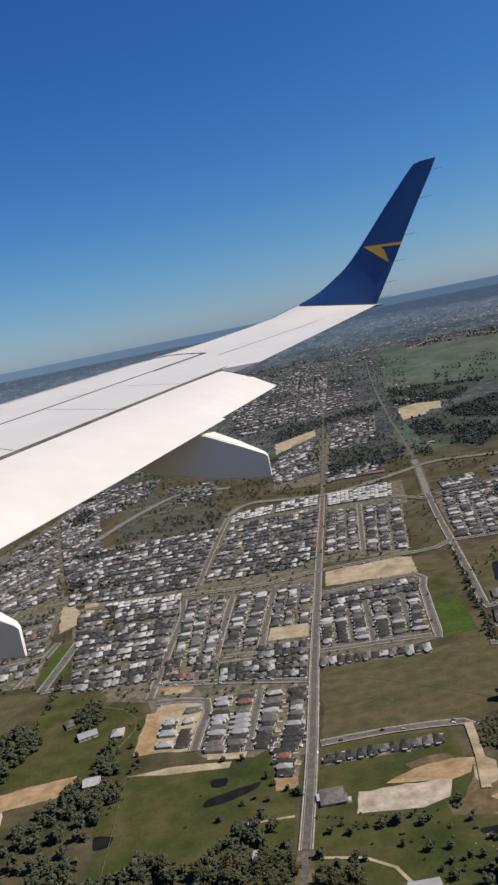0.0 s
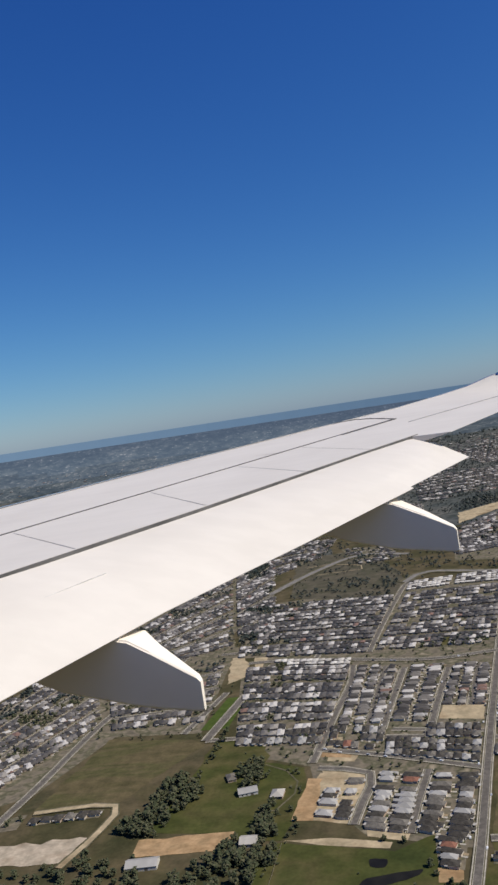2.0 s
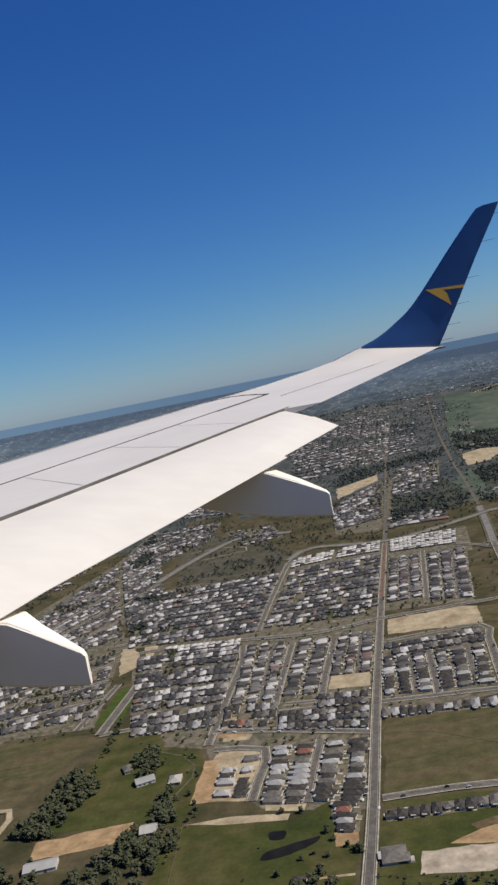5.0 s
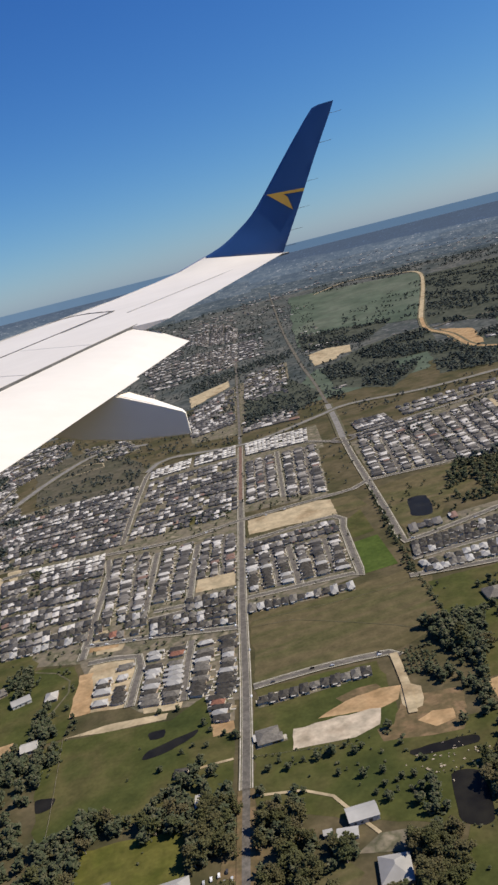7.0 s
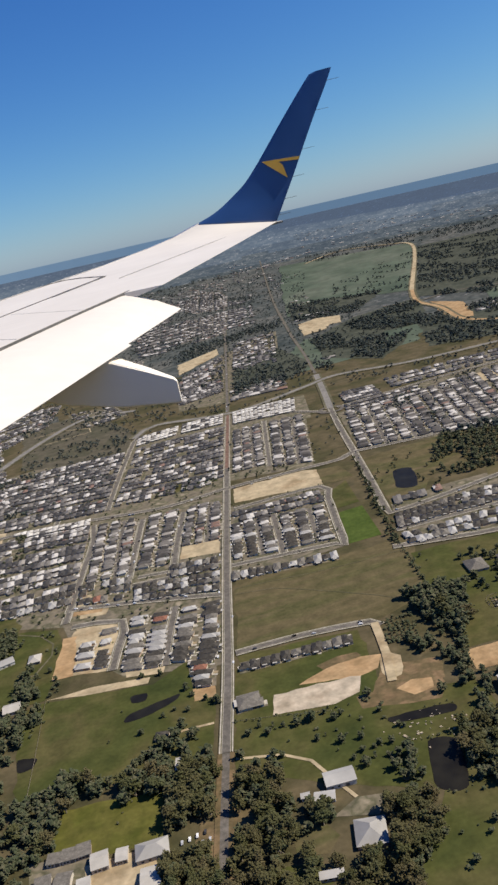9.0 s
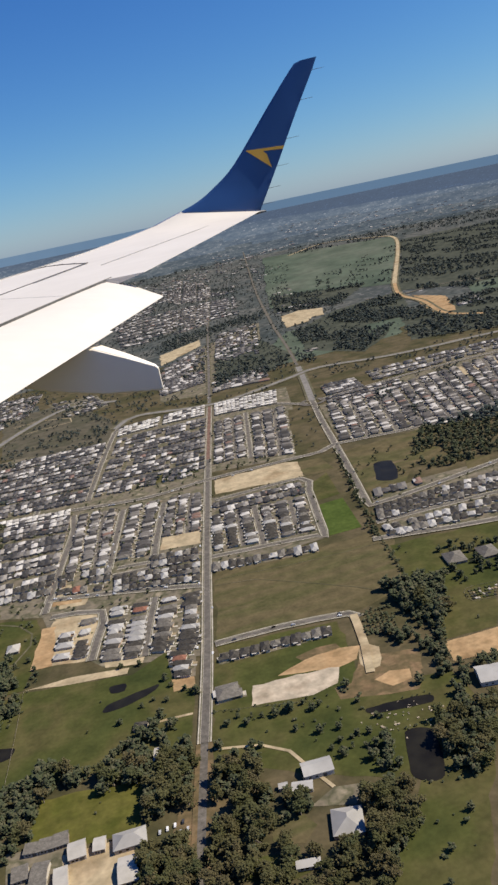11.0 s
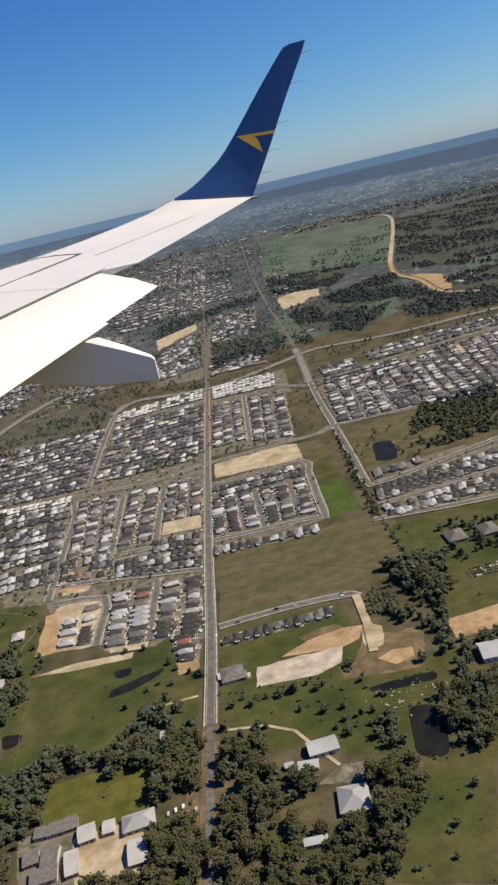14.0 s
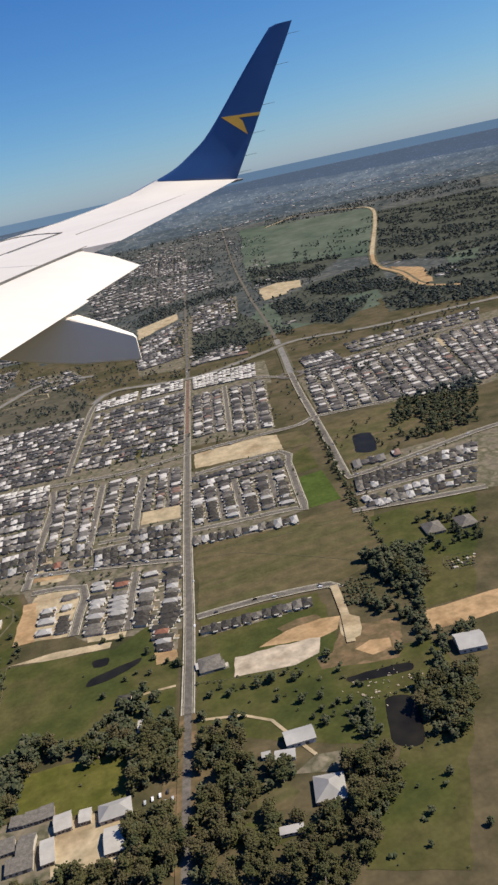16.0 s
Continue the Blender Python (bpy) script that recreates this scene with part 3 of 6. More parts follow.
road(((-172, 911), (-145, 890), (-130, 861), (-131, 834), (-148, 801), (-166, 801)), 2.2, "pale curved park path", False, "verge", 0)
road(((83, 864), (199, 842), (289, 836)), 1.0, "faint pale track across a field", False, "verge", 0)
road(((80, 849), (122, 837), (218, 746), (238, 719)), 0.9, "faint pale track across a field", False, "verge", 0)
road(((-25, 621), (-10, 621), (14, 618)), 3, "sandy cottage driveway", False, "sand", 0)
road(((22, 561), (57, 548), (76, 530), (85, 502), (94, 477)), 3, "sandy farm driveway", False, "sand", 0)
road(((-173, 1927), (-120, 1934), (-63, 1938), (-65, 1981), (-134, 2031), (-204, 2028)), 3, "pale looping dirt track", False, "sand", 0)
for k, job in enumerate(sorted(ROADS, key=lambda j: j[1])):
    lay_road(0.36 + 0.02 * k, *job)

# ---- houses ----
HOMES = []


def block(a, b, c, d, across=True, lot=10.2, deep=21.0, small=1.0, fill=0.985, ground=True, pale=False):
    """Lots in a four-cornered block: rows stand side by side from a to b (across) or from a to d."""
    a, b, c, d = (Vector(p) for p in (a, b, c, d))
    if not across:
        a, b, c, d = d, a, b, c
    wide, tall = ((b - a).length + (c - d).length) / 2, ((d - a).length + (c - b).length) / 2
    # every second row backs on the next, with a street between the pairs
    street = 0.42 if across else 0.0
    rows = max(1, round((wide / deep + street) / (1 + street / 2)))
    units = rows + street * ((rows - 1) // 2)
    lots = max(1, round(tall / lot))
    for i in range(2, rows, 2) if street else ():
        u = (i + street * (i // 2 - 0.5)) / units
        line = [a.lerp(b, u), a.lerp(b, u).lerp(d.lerp(c, u), 0.5), d.lerp(c, u)]
        lay_road(0.28 + 0.0009 * len(COVERS), [tuple(p) for p in line], 5.5, "narrow asphalt street between houses", True, "asphalt", 1.5)
    for i in range(rows):
        for j in range(lots):
            if random.random() > fill:
                continue
            u, v = (i + 0.5 + street * (i // 2)) / units, (j + 0.5) / lots
            p = a.lerp(b, u).lerp(d.lerp(c, u), v)
            ax = (b.lerp(c, v) - a.lerp(d, v)).normalized()
            turn = math.atan2(ax.y, ax.x) + (math.pi if i % 2 else 0)
            w, dp = tall / lots * random.uniform(0.84, 0.97), wide / units * random.uniform(0.62, 0.86)
            off = ax * (wide / units) * ((0.05 if i % 2 else -0.05) + random.gauss(0, 0.025))
            q = random.random()
            if q < 0.16 and not pale:
                turn, dp, w = turn + math.pi / 2, w * 1.05, dp * 0.72
            elif q < 0.28:
                dp *= random.uniform(0.62, 0.85)
            HOMES.append((p.x + off.x, p.y + off.y, turn + random.gauss(0, 0.03), dp * small, w * small, pale))
    if ground:
        patch("house_lots", (a, b, c, d), M["lots"], "paved and sandy house lots", "house lots", 0.22)


block((72, 1187), (126, 1188), (95, 1028), (41, 1041))
block((11, 1201), (60, 1195), (17, 992), (-22, 1003))
block((-66, 1225), (-5, 1210), (-33, 1000), (-90, 1002))
block((16, 850), (61, 844), (38, 716), (-11, 741))
block((6, 730), (34, 719), (26, 675), (5, 682), fill=0.9)
block((-41, 866), (3, 853), (-18, 737), (-57, 751))
block((-30, 956), (75, 924), (65, 870), (-34, 906), False, 10.2, 21)
block((19, 984), (81, 967), (75, 932), (16, 947), False, 10.2, 21)
block((-97, 1008), (-31, 985), (-38, 916), (-101, 943), False, 10.2, 21, fill=0.75)
block((-98, 860), (-57, 853), (-72, 769), (-105, 782), True, 12, 21, fill=0.6, ground=False)
patch("sand_lot", ((-55, 755), (-15, 740), (-19, 726), (-55, 739)), M["sand"], "sandy edge of the estate", "sand lot", 0.26)
patch("sand_lot", ((-105, 942), (-70, 933), (-73, 909), (-108, 918)), M["orange"], "cleared orange house lot", "sand lot", 0.27)
for k in range(4):
    block((Vector((-245, 1275)) * (1 - k / 4) + Vector((-215, 957)) * k / 4), (Vector((-78, 1233)) * (1 - k / 4) + Vector((-110, 943)) * k / 4),
          (Vector((-78, 1233)) * (1 - (k + 0.86) / 4) + Vector((-110, 943)) * (k + 0.86) / 4), (Vector((-245, 1275)) * (1 - (k + 0.86) / 4) + Vector((-215, 957)) * (k + 0.86) / 4), False, 10.2, 21)
for k in range(5):
    block((Vector((-305, 1681)) * (1 - k / 5) + Vector((-267, 1321)) * k / 5), (Vector((4, 1645)) * (1 - k / 5) + Vector((-55, 1281)) * k / 5),
          (Vector((4, 1645)) * (1 - (k + 0.88) / 5) + Vector((-55, 1281)) * (k + 0.88) / 5), (Vector((-305, 1681)) * (1 - (k + 0.88) / 5) + Vector((-267, 1321)) * (k + 0.88) / 5), False, 10.2, 21)
block((39, 1744), (132, 1756), (116, 1679), (28, 1669), False, 10, 16, 0.95, pale=True)
block((140, 1758), (234, 1759), (216, 1666), (126, 1678), False, 10, 16, 0.95, pale=True)
block((-202, 1299), (-77, 1266), (-81, 1218), (-201, 1250), False, 11, 17, 0.95, pale=True)
for k in range(5):
    block((Vector((28, 1647)) * (1 - k / 5) + Vector((-40, 1285)) * k / 5), (Vector((214, 1643)) * (1 - k / 5) + Vector((142, 1261)) * k / 5),
          (Vector((214, 1643)) * (1 - (k + 0.88) / 5) + Vector((142, 1261)) * (k + 0.88) / 5), (Vector((28, 1647)) * (1 - (k + 0.88) / 5) + Vector((-40, 1285)) * (k + 0.88) / 5), False, 10.2, 21, fill=0.85)
block((252, 1746), (395, 1734), (363, 1610), (234, 1641), False, 9, 15, 0.95, pale=True)
block((222, 1581), (281, 1588), (226, 1304), (168, 1306))
block((298, 1577), (370, 1574), (295, 1248), (234, 1279))
block((127, 1113), (259, 1106), (254, 1057), (121, 1071), False, 10.2, 21)
block((117, 1064), (173, 1065), (155, 932), (95, 947))
block((183, 1054), (250, 1044), (224, 921), (163, 931))
block((88, 910), (214, 883), (209, 859), (83, 885), False, 10.2, 21)
block((54, 701), (165, 690), (160, 671), (50, 681), False, 10.2, 21)
block((38, 644), (58, 641), (63, 618), (35, 619), True, 22, 30)
block((434, 1492), (583, 1494), (513, 1218), (376, 1251), True, 10.2, 21)
block((476, 1671), (553, 1663), (541, 1564), (461, 1570), False)
block((594, 1512), (735, 1543), (638, 1192), (514, 1194), True, 10.2, 21)
block((749, 1544), (963, 1567), (789, 1247), (643, 1186), True, 10.2, 21)
block((334, 999), (403, 1002), (395, 970), (324, 971), False, 12, 22, ground=False)
block((312, 941), (495, 946), (462, 890), (299, 897), False, 10.2, 21)
block((294, 873), (451, 871), (424, 825), (292, 843), False, 10.2, 21)
block((292, 1976), (437, 2016), (420, 1897), (273, 1863), False, 10.2, 21)
block((457, 2761), (623, 2853), (479, 2230), (351, 2234), False, 13, 26, fill=0.75)
block((188, 2304), (383, 2583), (277, 2003), (161, 1972), False, 13, 26, fill=0.8)


def terraces(n, a, b, c, d, gap=0.71, **more):
    """n strips of lots from a-b down to d-c."""
    a, b, c, d = (Vector(p) for p in (a, b, c, d))
    for k in range(n):
        u, v = k / n, (k + gap) / n
        block(a.lerp(d, u), b.lerp(c, u), b.lerp(c, v), a.lerp(d, v), False, 10.2, 21, **more)
        if k < n - 1:
            w = (v + (k + 1) / n) / 2
            p, q = a.lerp(d, w), b.lerp(c, w)
            lay_road(0.28 + 0.0009 * len(COVERS), [tuple(p), tuple((p + q) / 2), tuple(q)], 5.5, "narrow asphalt street between houses", True, "asphalt", 1.5)


terraces(6, (-678, 1044), (-577, 1504), (-426, 1066), (-504, 860))
terraces(3, (-700, 880), (-682, 1036), (-512, 852), (-512, 745), fill=0.93)
terraces(5, (-850, 1215), (-745, 1690), (-592, 1512), (-693, 1052), fill=0.93)
terraces(5, (-551, 1472), (-396, 2031), (-284, 1368), (-475, 1276))
terraces(4, (-469, 1247), (-289, 1332), (-273, 1033), (-400, 1048), fill=0.94)
terraces(6, (-386, 2075), (-334, 2456), (-215, 1408), (-277, 1387))
terraces(4, (-349, 2442), (-137, 2406), (-176, 2129), (-292, 1896), fill=0.85)
terraces(4, (-120, 2222), (10, 2201), (35, 2001), (-65, 1981), fill=0.6)
terraces(3, (452, 1555), (613, 1556), (593, 1477), (435, 1478))
terraces(3, (593, 1696), (930, 1692), (870, 1590), (574, 1585), fill=0.8)
block((-470, 822), (-431, 836), (-430, 803), (-471, 796), False, 12, 22)
block((-419, 825), (-341, 834), (-342, 816), (-422, 809), False, 13, 24)


def hip(x0, x1, y0, y1, z, rise, over=0.5):
    """A hipped roof over a rectangle: points and faces."""
    x0, x1, y0, y1 = x0 - over, x1 + over, y0 - over, y1 + over
    if (x1 - x0) >= (y1 - y0):
        r = (y1 - y0) / 2
        a, b = (x0 + r, (y0 + y1) / 2), (x1 - r, (y0 + y1) / 2)
        fs = [(0, 1, 5, 4), (1, 2, 5), (2, 3, 4, 5), (3, 0, 4), (3, 2, 1, 0)]
    else:
        r = (x1 - x0) / 2
        a, b = ((x0 + x1) / 2, y0 + r), ((x0 + x1) / 2, y1 - r)
        fs = [(0, 1, 4), (1, 2, 5, 4), (2, 3, 5), (3, 0, 4, 5), (3, 2, 1, 0)]
    return [(x0, y0, z), (x1, y0, z), (x1, y1, z), (x0, y1, z), (*a, z + rise), (*b, z + rise)], fs


def box(x0, x1, y0, y1, z0, z1):
    return ([(x, y, z) for z in (z0, z1) for x, y in ((x0, y0), (x1, y0), (x1, y1), (x0, y1))],
            [(3, 2, 1, 0), (4, 5, 6, 7), (0, 1, 5, 4), (1, 2, 6, 5), (2, 3, 7, 6), (3, 0, 4, 7)])


def home_shape(kind):
    """Walls, roof and the small extras of a one-storey house 1 x 1 in plan: main body, garage wing and patio."""
    if kind == 0:
        A, B = (-0.5, 0.5, -0.5, 0.5), (0.1, 0.62, -0.5, -0.02)
    elif kind == 1:
        A, B = (-0.5, 0.36, -0.5, 0.5), (-0.1, 0.6, 0.02, 0.5)
    elif kind == 2:
        A, B = (-0.42, 0.5, -0.46, 0.5), (-0.62, 0.1, -0.46, 0.08)
    else:
        A, B = (-0.5, 0.5, -0.5, 0.42), (-0.2, 0.3, 0.0, 0.52)
    return A, B


def home_parts(kind, deep, wide):
    A, B = home_shape(kind)
    s = lambda r: (r[0] * deep, r[1] * deep, r[2] * wide, r[3] * wide)
    a, b = s(A), s(B)
    wall = merged(box(*a, 0, 2.6), box(*b, 0, 2.55))
    pitch = 0.34
    roof = merged(hip(*a, 2.6, pitch * min(a[1] - a[0], a[3] - a[2]) / 2), hip(*b, 2.56, pitch * min(b[1] - b[0], b[3] - b[2]) / 2))
    patio = box(-0.66 * deep, -0.5 * deep, -0.2 * wide, 0.3 * wide, 2.3, 2.42)
    drive = box(0.5 * deep, 0.78 * deep, -0.42 * wide, -0.1 * wide, 0.26, 0.36)
    garage = box(b[1], b[1] + 0.06, b[2] + 0.4, b[3] - 0.4, 0.1, 2.3)
    return wall, roof, patio, drive, garage


# pockets of trees take the place of some lots in the older streets
GROVES = [h for h in HOMES if (h[0] < -180 or h[1] > 1800) and noise.noise(Vector((h[0] / 60, h[1] / 60, 1.3))) > 0.30]
HOMES = [h for h in HOMES if h not in GROVES]
HOMES.sort(key=lambda h: math.hypot(h[0] - 40, h[1]))
M["patio"] = earth("pale_steel_sheet", [(0.3, (0.34, 0.318, 0.28)), (0.7, (0.43, 0.405, 0.36))], 0.1, 0.6, 0.5, 0.1, worn=0.15)
M["garage"] = earth("garage_door_steel", [(0.3, (0.50, 0.47, 0.42)), (0.7, (0.60, 0.57, 0.52))], 0.6, 3.0, 0.5)
M["roof_light"] = earth("pale_roof_steel", [(0.3, (0.27, 0.258, 0.24)), (0.7, (0.40, 0.385, 0.36))], 0.03, 0.2, 0.55, 0.12, worn=0.25)
M["roof_dark"] = earth("charcoal_roof_steel", [(0.3, (0.046, 0.041, 0.035)), (0.7, (0.082, 0.074, 0.064))], 0.3, 2.0, 0.6)
M["roof_mid"] = earth("grey_roof_tiles", [(0.3, (0.120, 0.108, 0.094)), (0.7, (0.185, 0.168, 0.146))], 0.3, 2.0, 0.65)
M["roof_red"] = earth("terracotta_roof_tiles", [(0.3, (0.19, 0.088, 0.062)), (0.7, (0.26, 0.125, 0.085))], 0.3, 2.0, 0.6)
ROOFS = [("roof_dark", "charcoal metal roof", 0.48), ("roof_mid", "grey tiled roof", 0.23), ("roof_light", "pale metal roof", 0.28), ("roof_red", "terracotta tiled roof", 0.01)]
models = {}


def model_home(kind, tone):
    if (kind, tone) not in models:
        key, words, _ = ROOFS[tone]
        w, r, p, d, g = home_parts(kind, 20.5, 14.0)
        body = new("house")
        tagged(body, "one-storey suburban house with " + words, "house", "houses of the estate")
        part("wall", w, M["wall"], body)
        part("roof", r, M[key], body, words)
        part("patio_roof", p, M["patio"], body)
        part("driveway", d, M["path"], body)
        part("garage_door", g, M["garage"], body)
        models[kind, tone] = body
        return body, True
    return models[kind, tone], False


wv, wf, rv_, rf, dv_, df_, pv_, pf = [], [], [], [], [], [], [], []
for k, (x, y, turn, dp, w, pale) in enumerate(HOMES):
    pos, s = settle(x, y, 0.3)
    kind = random.randrange(4)
    if k < 298:
        q, tone = random.random(), 0
        while tone < 3 and q > ROOFS[tone][2]:
            q -= ROOFS[tone][2]
            tone += 1
        if pale:
            tone = 2
        ob, first = model_home(kind, tone)
        m = Matrix.LocRotScale(pos, Euler((0, 0, turn)), None)
        sc = Matrix.Diagonal((dp / 20.5, w / 14.0, 1, 1))
        if first:
            ob.matrix_basis = m @ sc
        else:
            c = copy_thing(ob, m)
            c.scale = (dp / 20.5, w / 14.0, 1)
        continue
    wall, roof, patio, drive, _ = home_parts(kind, dp, w)
    R3 = Matrix.Translation(pos) @ Matrix.Rotation(turn, 4, "Z") @ Matrix.Scale(s, 4)
    over = (pv_, pf) if pale and random.random() < 0.75 else (rv_, rf)
    for (vs, fs), (V_, F_) in ((wall, (wv, wf)), (roof, over), (patio, (rv_, rf)), (drive, (dv_, df_))):
        o = len(V_)
        V_ += [R3 @ Vector(v) for v in vs]
        F_ += [tuple(i + o for i in f) for f in fs]
# small plots of lawn, paving and sand round the houses
random.seed(8)
yv, yf = [], []
for x, y, turn, dp, w, pale in HOMES:
    pos, s = settle(x, y, 0.3)
    R3 = Matrix.Translation(pos) @ Matrix.Rotation(turn, 4, "Z") @ Matrix.Scale(s, 4)
    for k in range(2):
        a, b = random.uniform(1.6, 4.2), random.uniform(1.6, 4.6)
        cx, cy = (-0.5 * dp - random.uniform(0.4, 2.4), random.uniform(-0.4, 0.4) * w) if k else (0.5 * dp + random.uniform(0.4, 2.6), random.uniform(-0.1, 0.5) * w)
        vs, fs = box(cx - a / 2, cx + a / 2, cy - b / 2, cy + b / 2, -0.1, 0.16 + 0.02 * k)
        o = len(yv)
        yv += [R3 @ Vector(v) for v in vs]
        yf += [tuple(i + o for i in f) for f in fs]
M["plots"] = varied("garden_plots", [(0.0, (0.060, 0.068, 0.026)), (0.34, (0.36, 0.325, 0.27)), (0.52, (0.085, 0.075, 0.050)), (0.70, (0.27, 0.21, 0.13)), (0.86, (0.045, 0.044, 0.036))], 0.9, True, spec=0.1)
tagged(part("garden_plots", (yv, yf), M["plots"]), "small lawns, paved yards and sandy plots beside houses", "gardens", "", "stuff")
# scattered far houses of the suburbs beyond
random.seed(5)


def suburb(a, b, c, d, nx, ny, fill=0.8, size=15, patchy=-0.12):
    """Rows of far houses in pairs between streets, broken by pockets of trees and open ground."""
    a, b, c, d = (Vector(p) for p in (a, b, c, d))
    for i in range(nx):
        for j in range(ny):
            if random.random() > fill or i % 7 == 6:
                continue
            u = (i + 0.5 + random.uniform(-0.2, 0.2)) / nx
            v = (j + 0.5 + (0.2 if j % 2 == 0 else -0.2) + random.uniform(-0.06, 0.06)) / ny
            p = a.lerp(b, u).lerp(d.lerp(c, u), v)
            if p.length > 5200 and random.random() > 0.3:
                continue
            if noise.noise(Vector((p.x / 190, p.y / 420, 2.1))) < patchy:
                if random.random() < 0.5:
                    POCKETS.append((p.x, p.y))
                continue
            pos, s = settle(p.x, p.y, 0.3)
            dx = (b - a).normalized()
            wall, roof, *_ = home_parts(random.randrange(4), random.uniform(0.9, 1.5) * size, random.uniform(0.7, 1.0) * size)
            R3 = Matrix.Translation(pos) @ Matrix.Rotation(math.atan2(dx.y, dx.x) + random.choice((0, math.pi / 2)), 4, "Z") @ Matrix.Scale(s, 4)
            for (vs, fs), (V_, F_) in ((wall, (wv, wf)), (roof, (rv_, rf))):
                o = len(V_)
                V_ += [R3 @ Vector(q) for q in vs]
                F_ += [tuple(k2 + o for k2 in f) for f in fs]


POCKETS = []
suburb((-3500, 2500), (-2550, 3500), (-5350, 7600), (-7200, 5000), 40, 30, 0.6, 26, 0.0)
suburb((293, 2990), (494, 3102), (1071, 6127), (802, 6376), 19, 66, 0.95, 17, -0.32)
suburb((524, 3212), (632, 3198), (829, 4168), (745, 4353), 8, 28, 0.95, 17, -0.25)
suburb((768, 4474), (854, 4279), (1629, 8074), (1451, 8004), 8, 30, 0.7, 18)
suburb((-374, 2681), (132, 2403), (144, 2936), (-442, 3413), 38, 24, 0.9, 16, -0.2)
suburb((150, 2990), (285, 2960), (790, 6376), (200, 5600), 24, 56, 0.9, 17, -0.25)
suburb((942, 4188), (1386, 5073), (2196, 8999), (1463, 7135), 10, 14, 0.6)
suburb((806, 3074), (902, 3048), (869, 2899), (775, 2931), 5, 3, 0.7, 18)
suburb((289, 1925), (418, 1894), (405, 1847), (279, 1878), 6, 1, 1.0, 22, -1)
suburb((580, 2119), (686, 2101), (669, 2028), (564, 2026), 6, 3, 0.7, 13)
suburb((979, 3977), (1087, 4043), (809, 2932), (727, 2919), 4, 9, 0.6, 16)
suburb((1152, 2346), (1279, 2331), (1216, 2205), (1082, 2194), 10, 4, 0.6, 16)
suburb((-552, 1693), (-393, 2549), (-492, 2500), (-621, 1663), 18, 10, 0.8)
suburb((1200, 5000), (1477, 6752), (2332, 7215), (-215, 6619), 50, 24, 0.5, 22, 0.0)
suburb((1883, 6783), (3359, 5856), (4849, 8410), (3633, 13488), 50, 22, 0.5, 30)
suburb((-1729, 3756), (-292, 3149), (-541, 7795), (-4755, 11003), 46, 30, 0.6, 22, 0.0)
suburb((-2597, 3508), (-1925, 4227), (-3649, 8355), (-5405, 7598), 40, 26, 0.6, 26, 0.0)
tagged(part("driveways", (dv_, df_), M["path"]), "pale concrete driveways of many houses", "driveways", "", "stuff")
tagged(part("house_walls", (wv, wf), M["wall_far"]), "pale walls of many small far houses", "houses", "", "stuff")
tagged(part("house_roofs", (rv_, rf), M["roof_far"]), "dark and pale roofs of many small far houses", "houses", "", "stuff")

M["roof_pale"] = varied("pale_village_roof", [(0.0, (0.50, 0.47, 0.41)), (0.4, (0.58, 0.55, 0.49)), (0.75, (0.40, 0.37, 0.32))], 0.6, True, spec=0.25)
tagged(part("village_roofs", (pv_, pf), M["roof_pale"]), "pale cream roofs of small village units", "houses", "", "stuff")

# tower colours include the blue-grey of the haze in front of them
M["tower"] = varied("haze_tinted_towers", [(0.0, (0.22, 0.25, 0.29)), (0.5, (0.32, 0.34, 0.37)), (0.8, (0.42, 0.43, 0.44))], 0.8, True, spec=0.1)
# the city's towers, far off along the horizon
cv, cf = [], []
ca, cb = Vector((-16348, 21495)), Vector((-8700, 17544))
for k in range(46):
    p = ca.lerp(cb, random.random() ** 1.2) * random.uniform(0.94, 1.06)
    pos, s = settle(p.x, p.y)
    w, h_ = random.uniform(14, 34) * s, (random.uniform(25, 60) + (110 * random.random() if random.random() < 0.25 else 0)) * s
    vs, fs = box(pos.x - w, pos.x + w, pos.y - w * 0.6, pos.y + w * 0.6, pos.z - 4, pos.z + h_)
    o = len(cv)
    cv += vs
    cf += [tuple(i + o for i in f) for f in fs]
tagged(part("city_towers", (cv, cf), M["tower"]), "pale city towers far off on the horizon", "city skyline", "", "stuff")
# ---- farm and school buildings ----


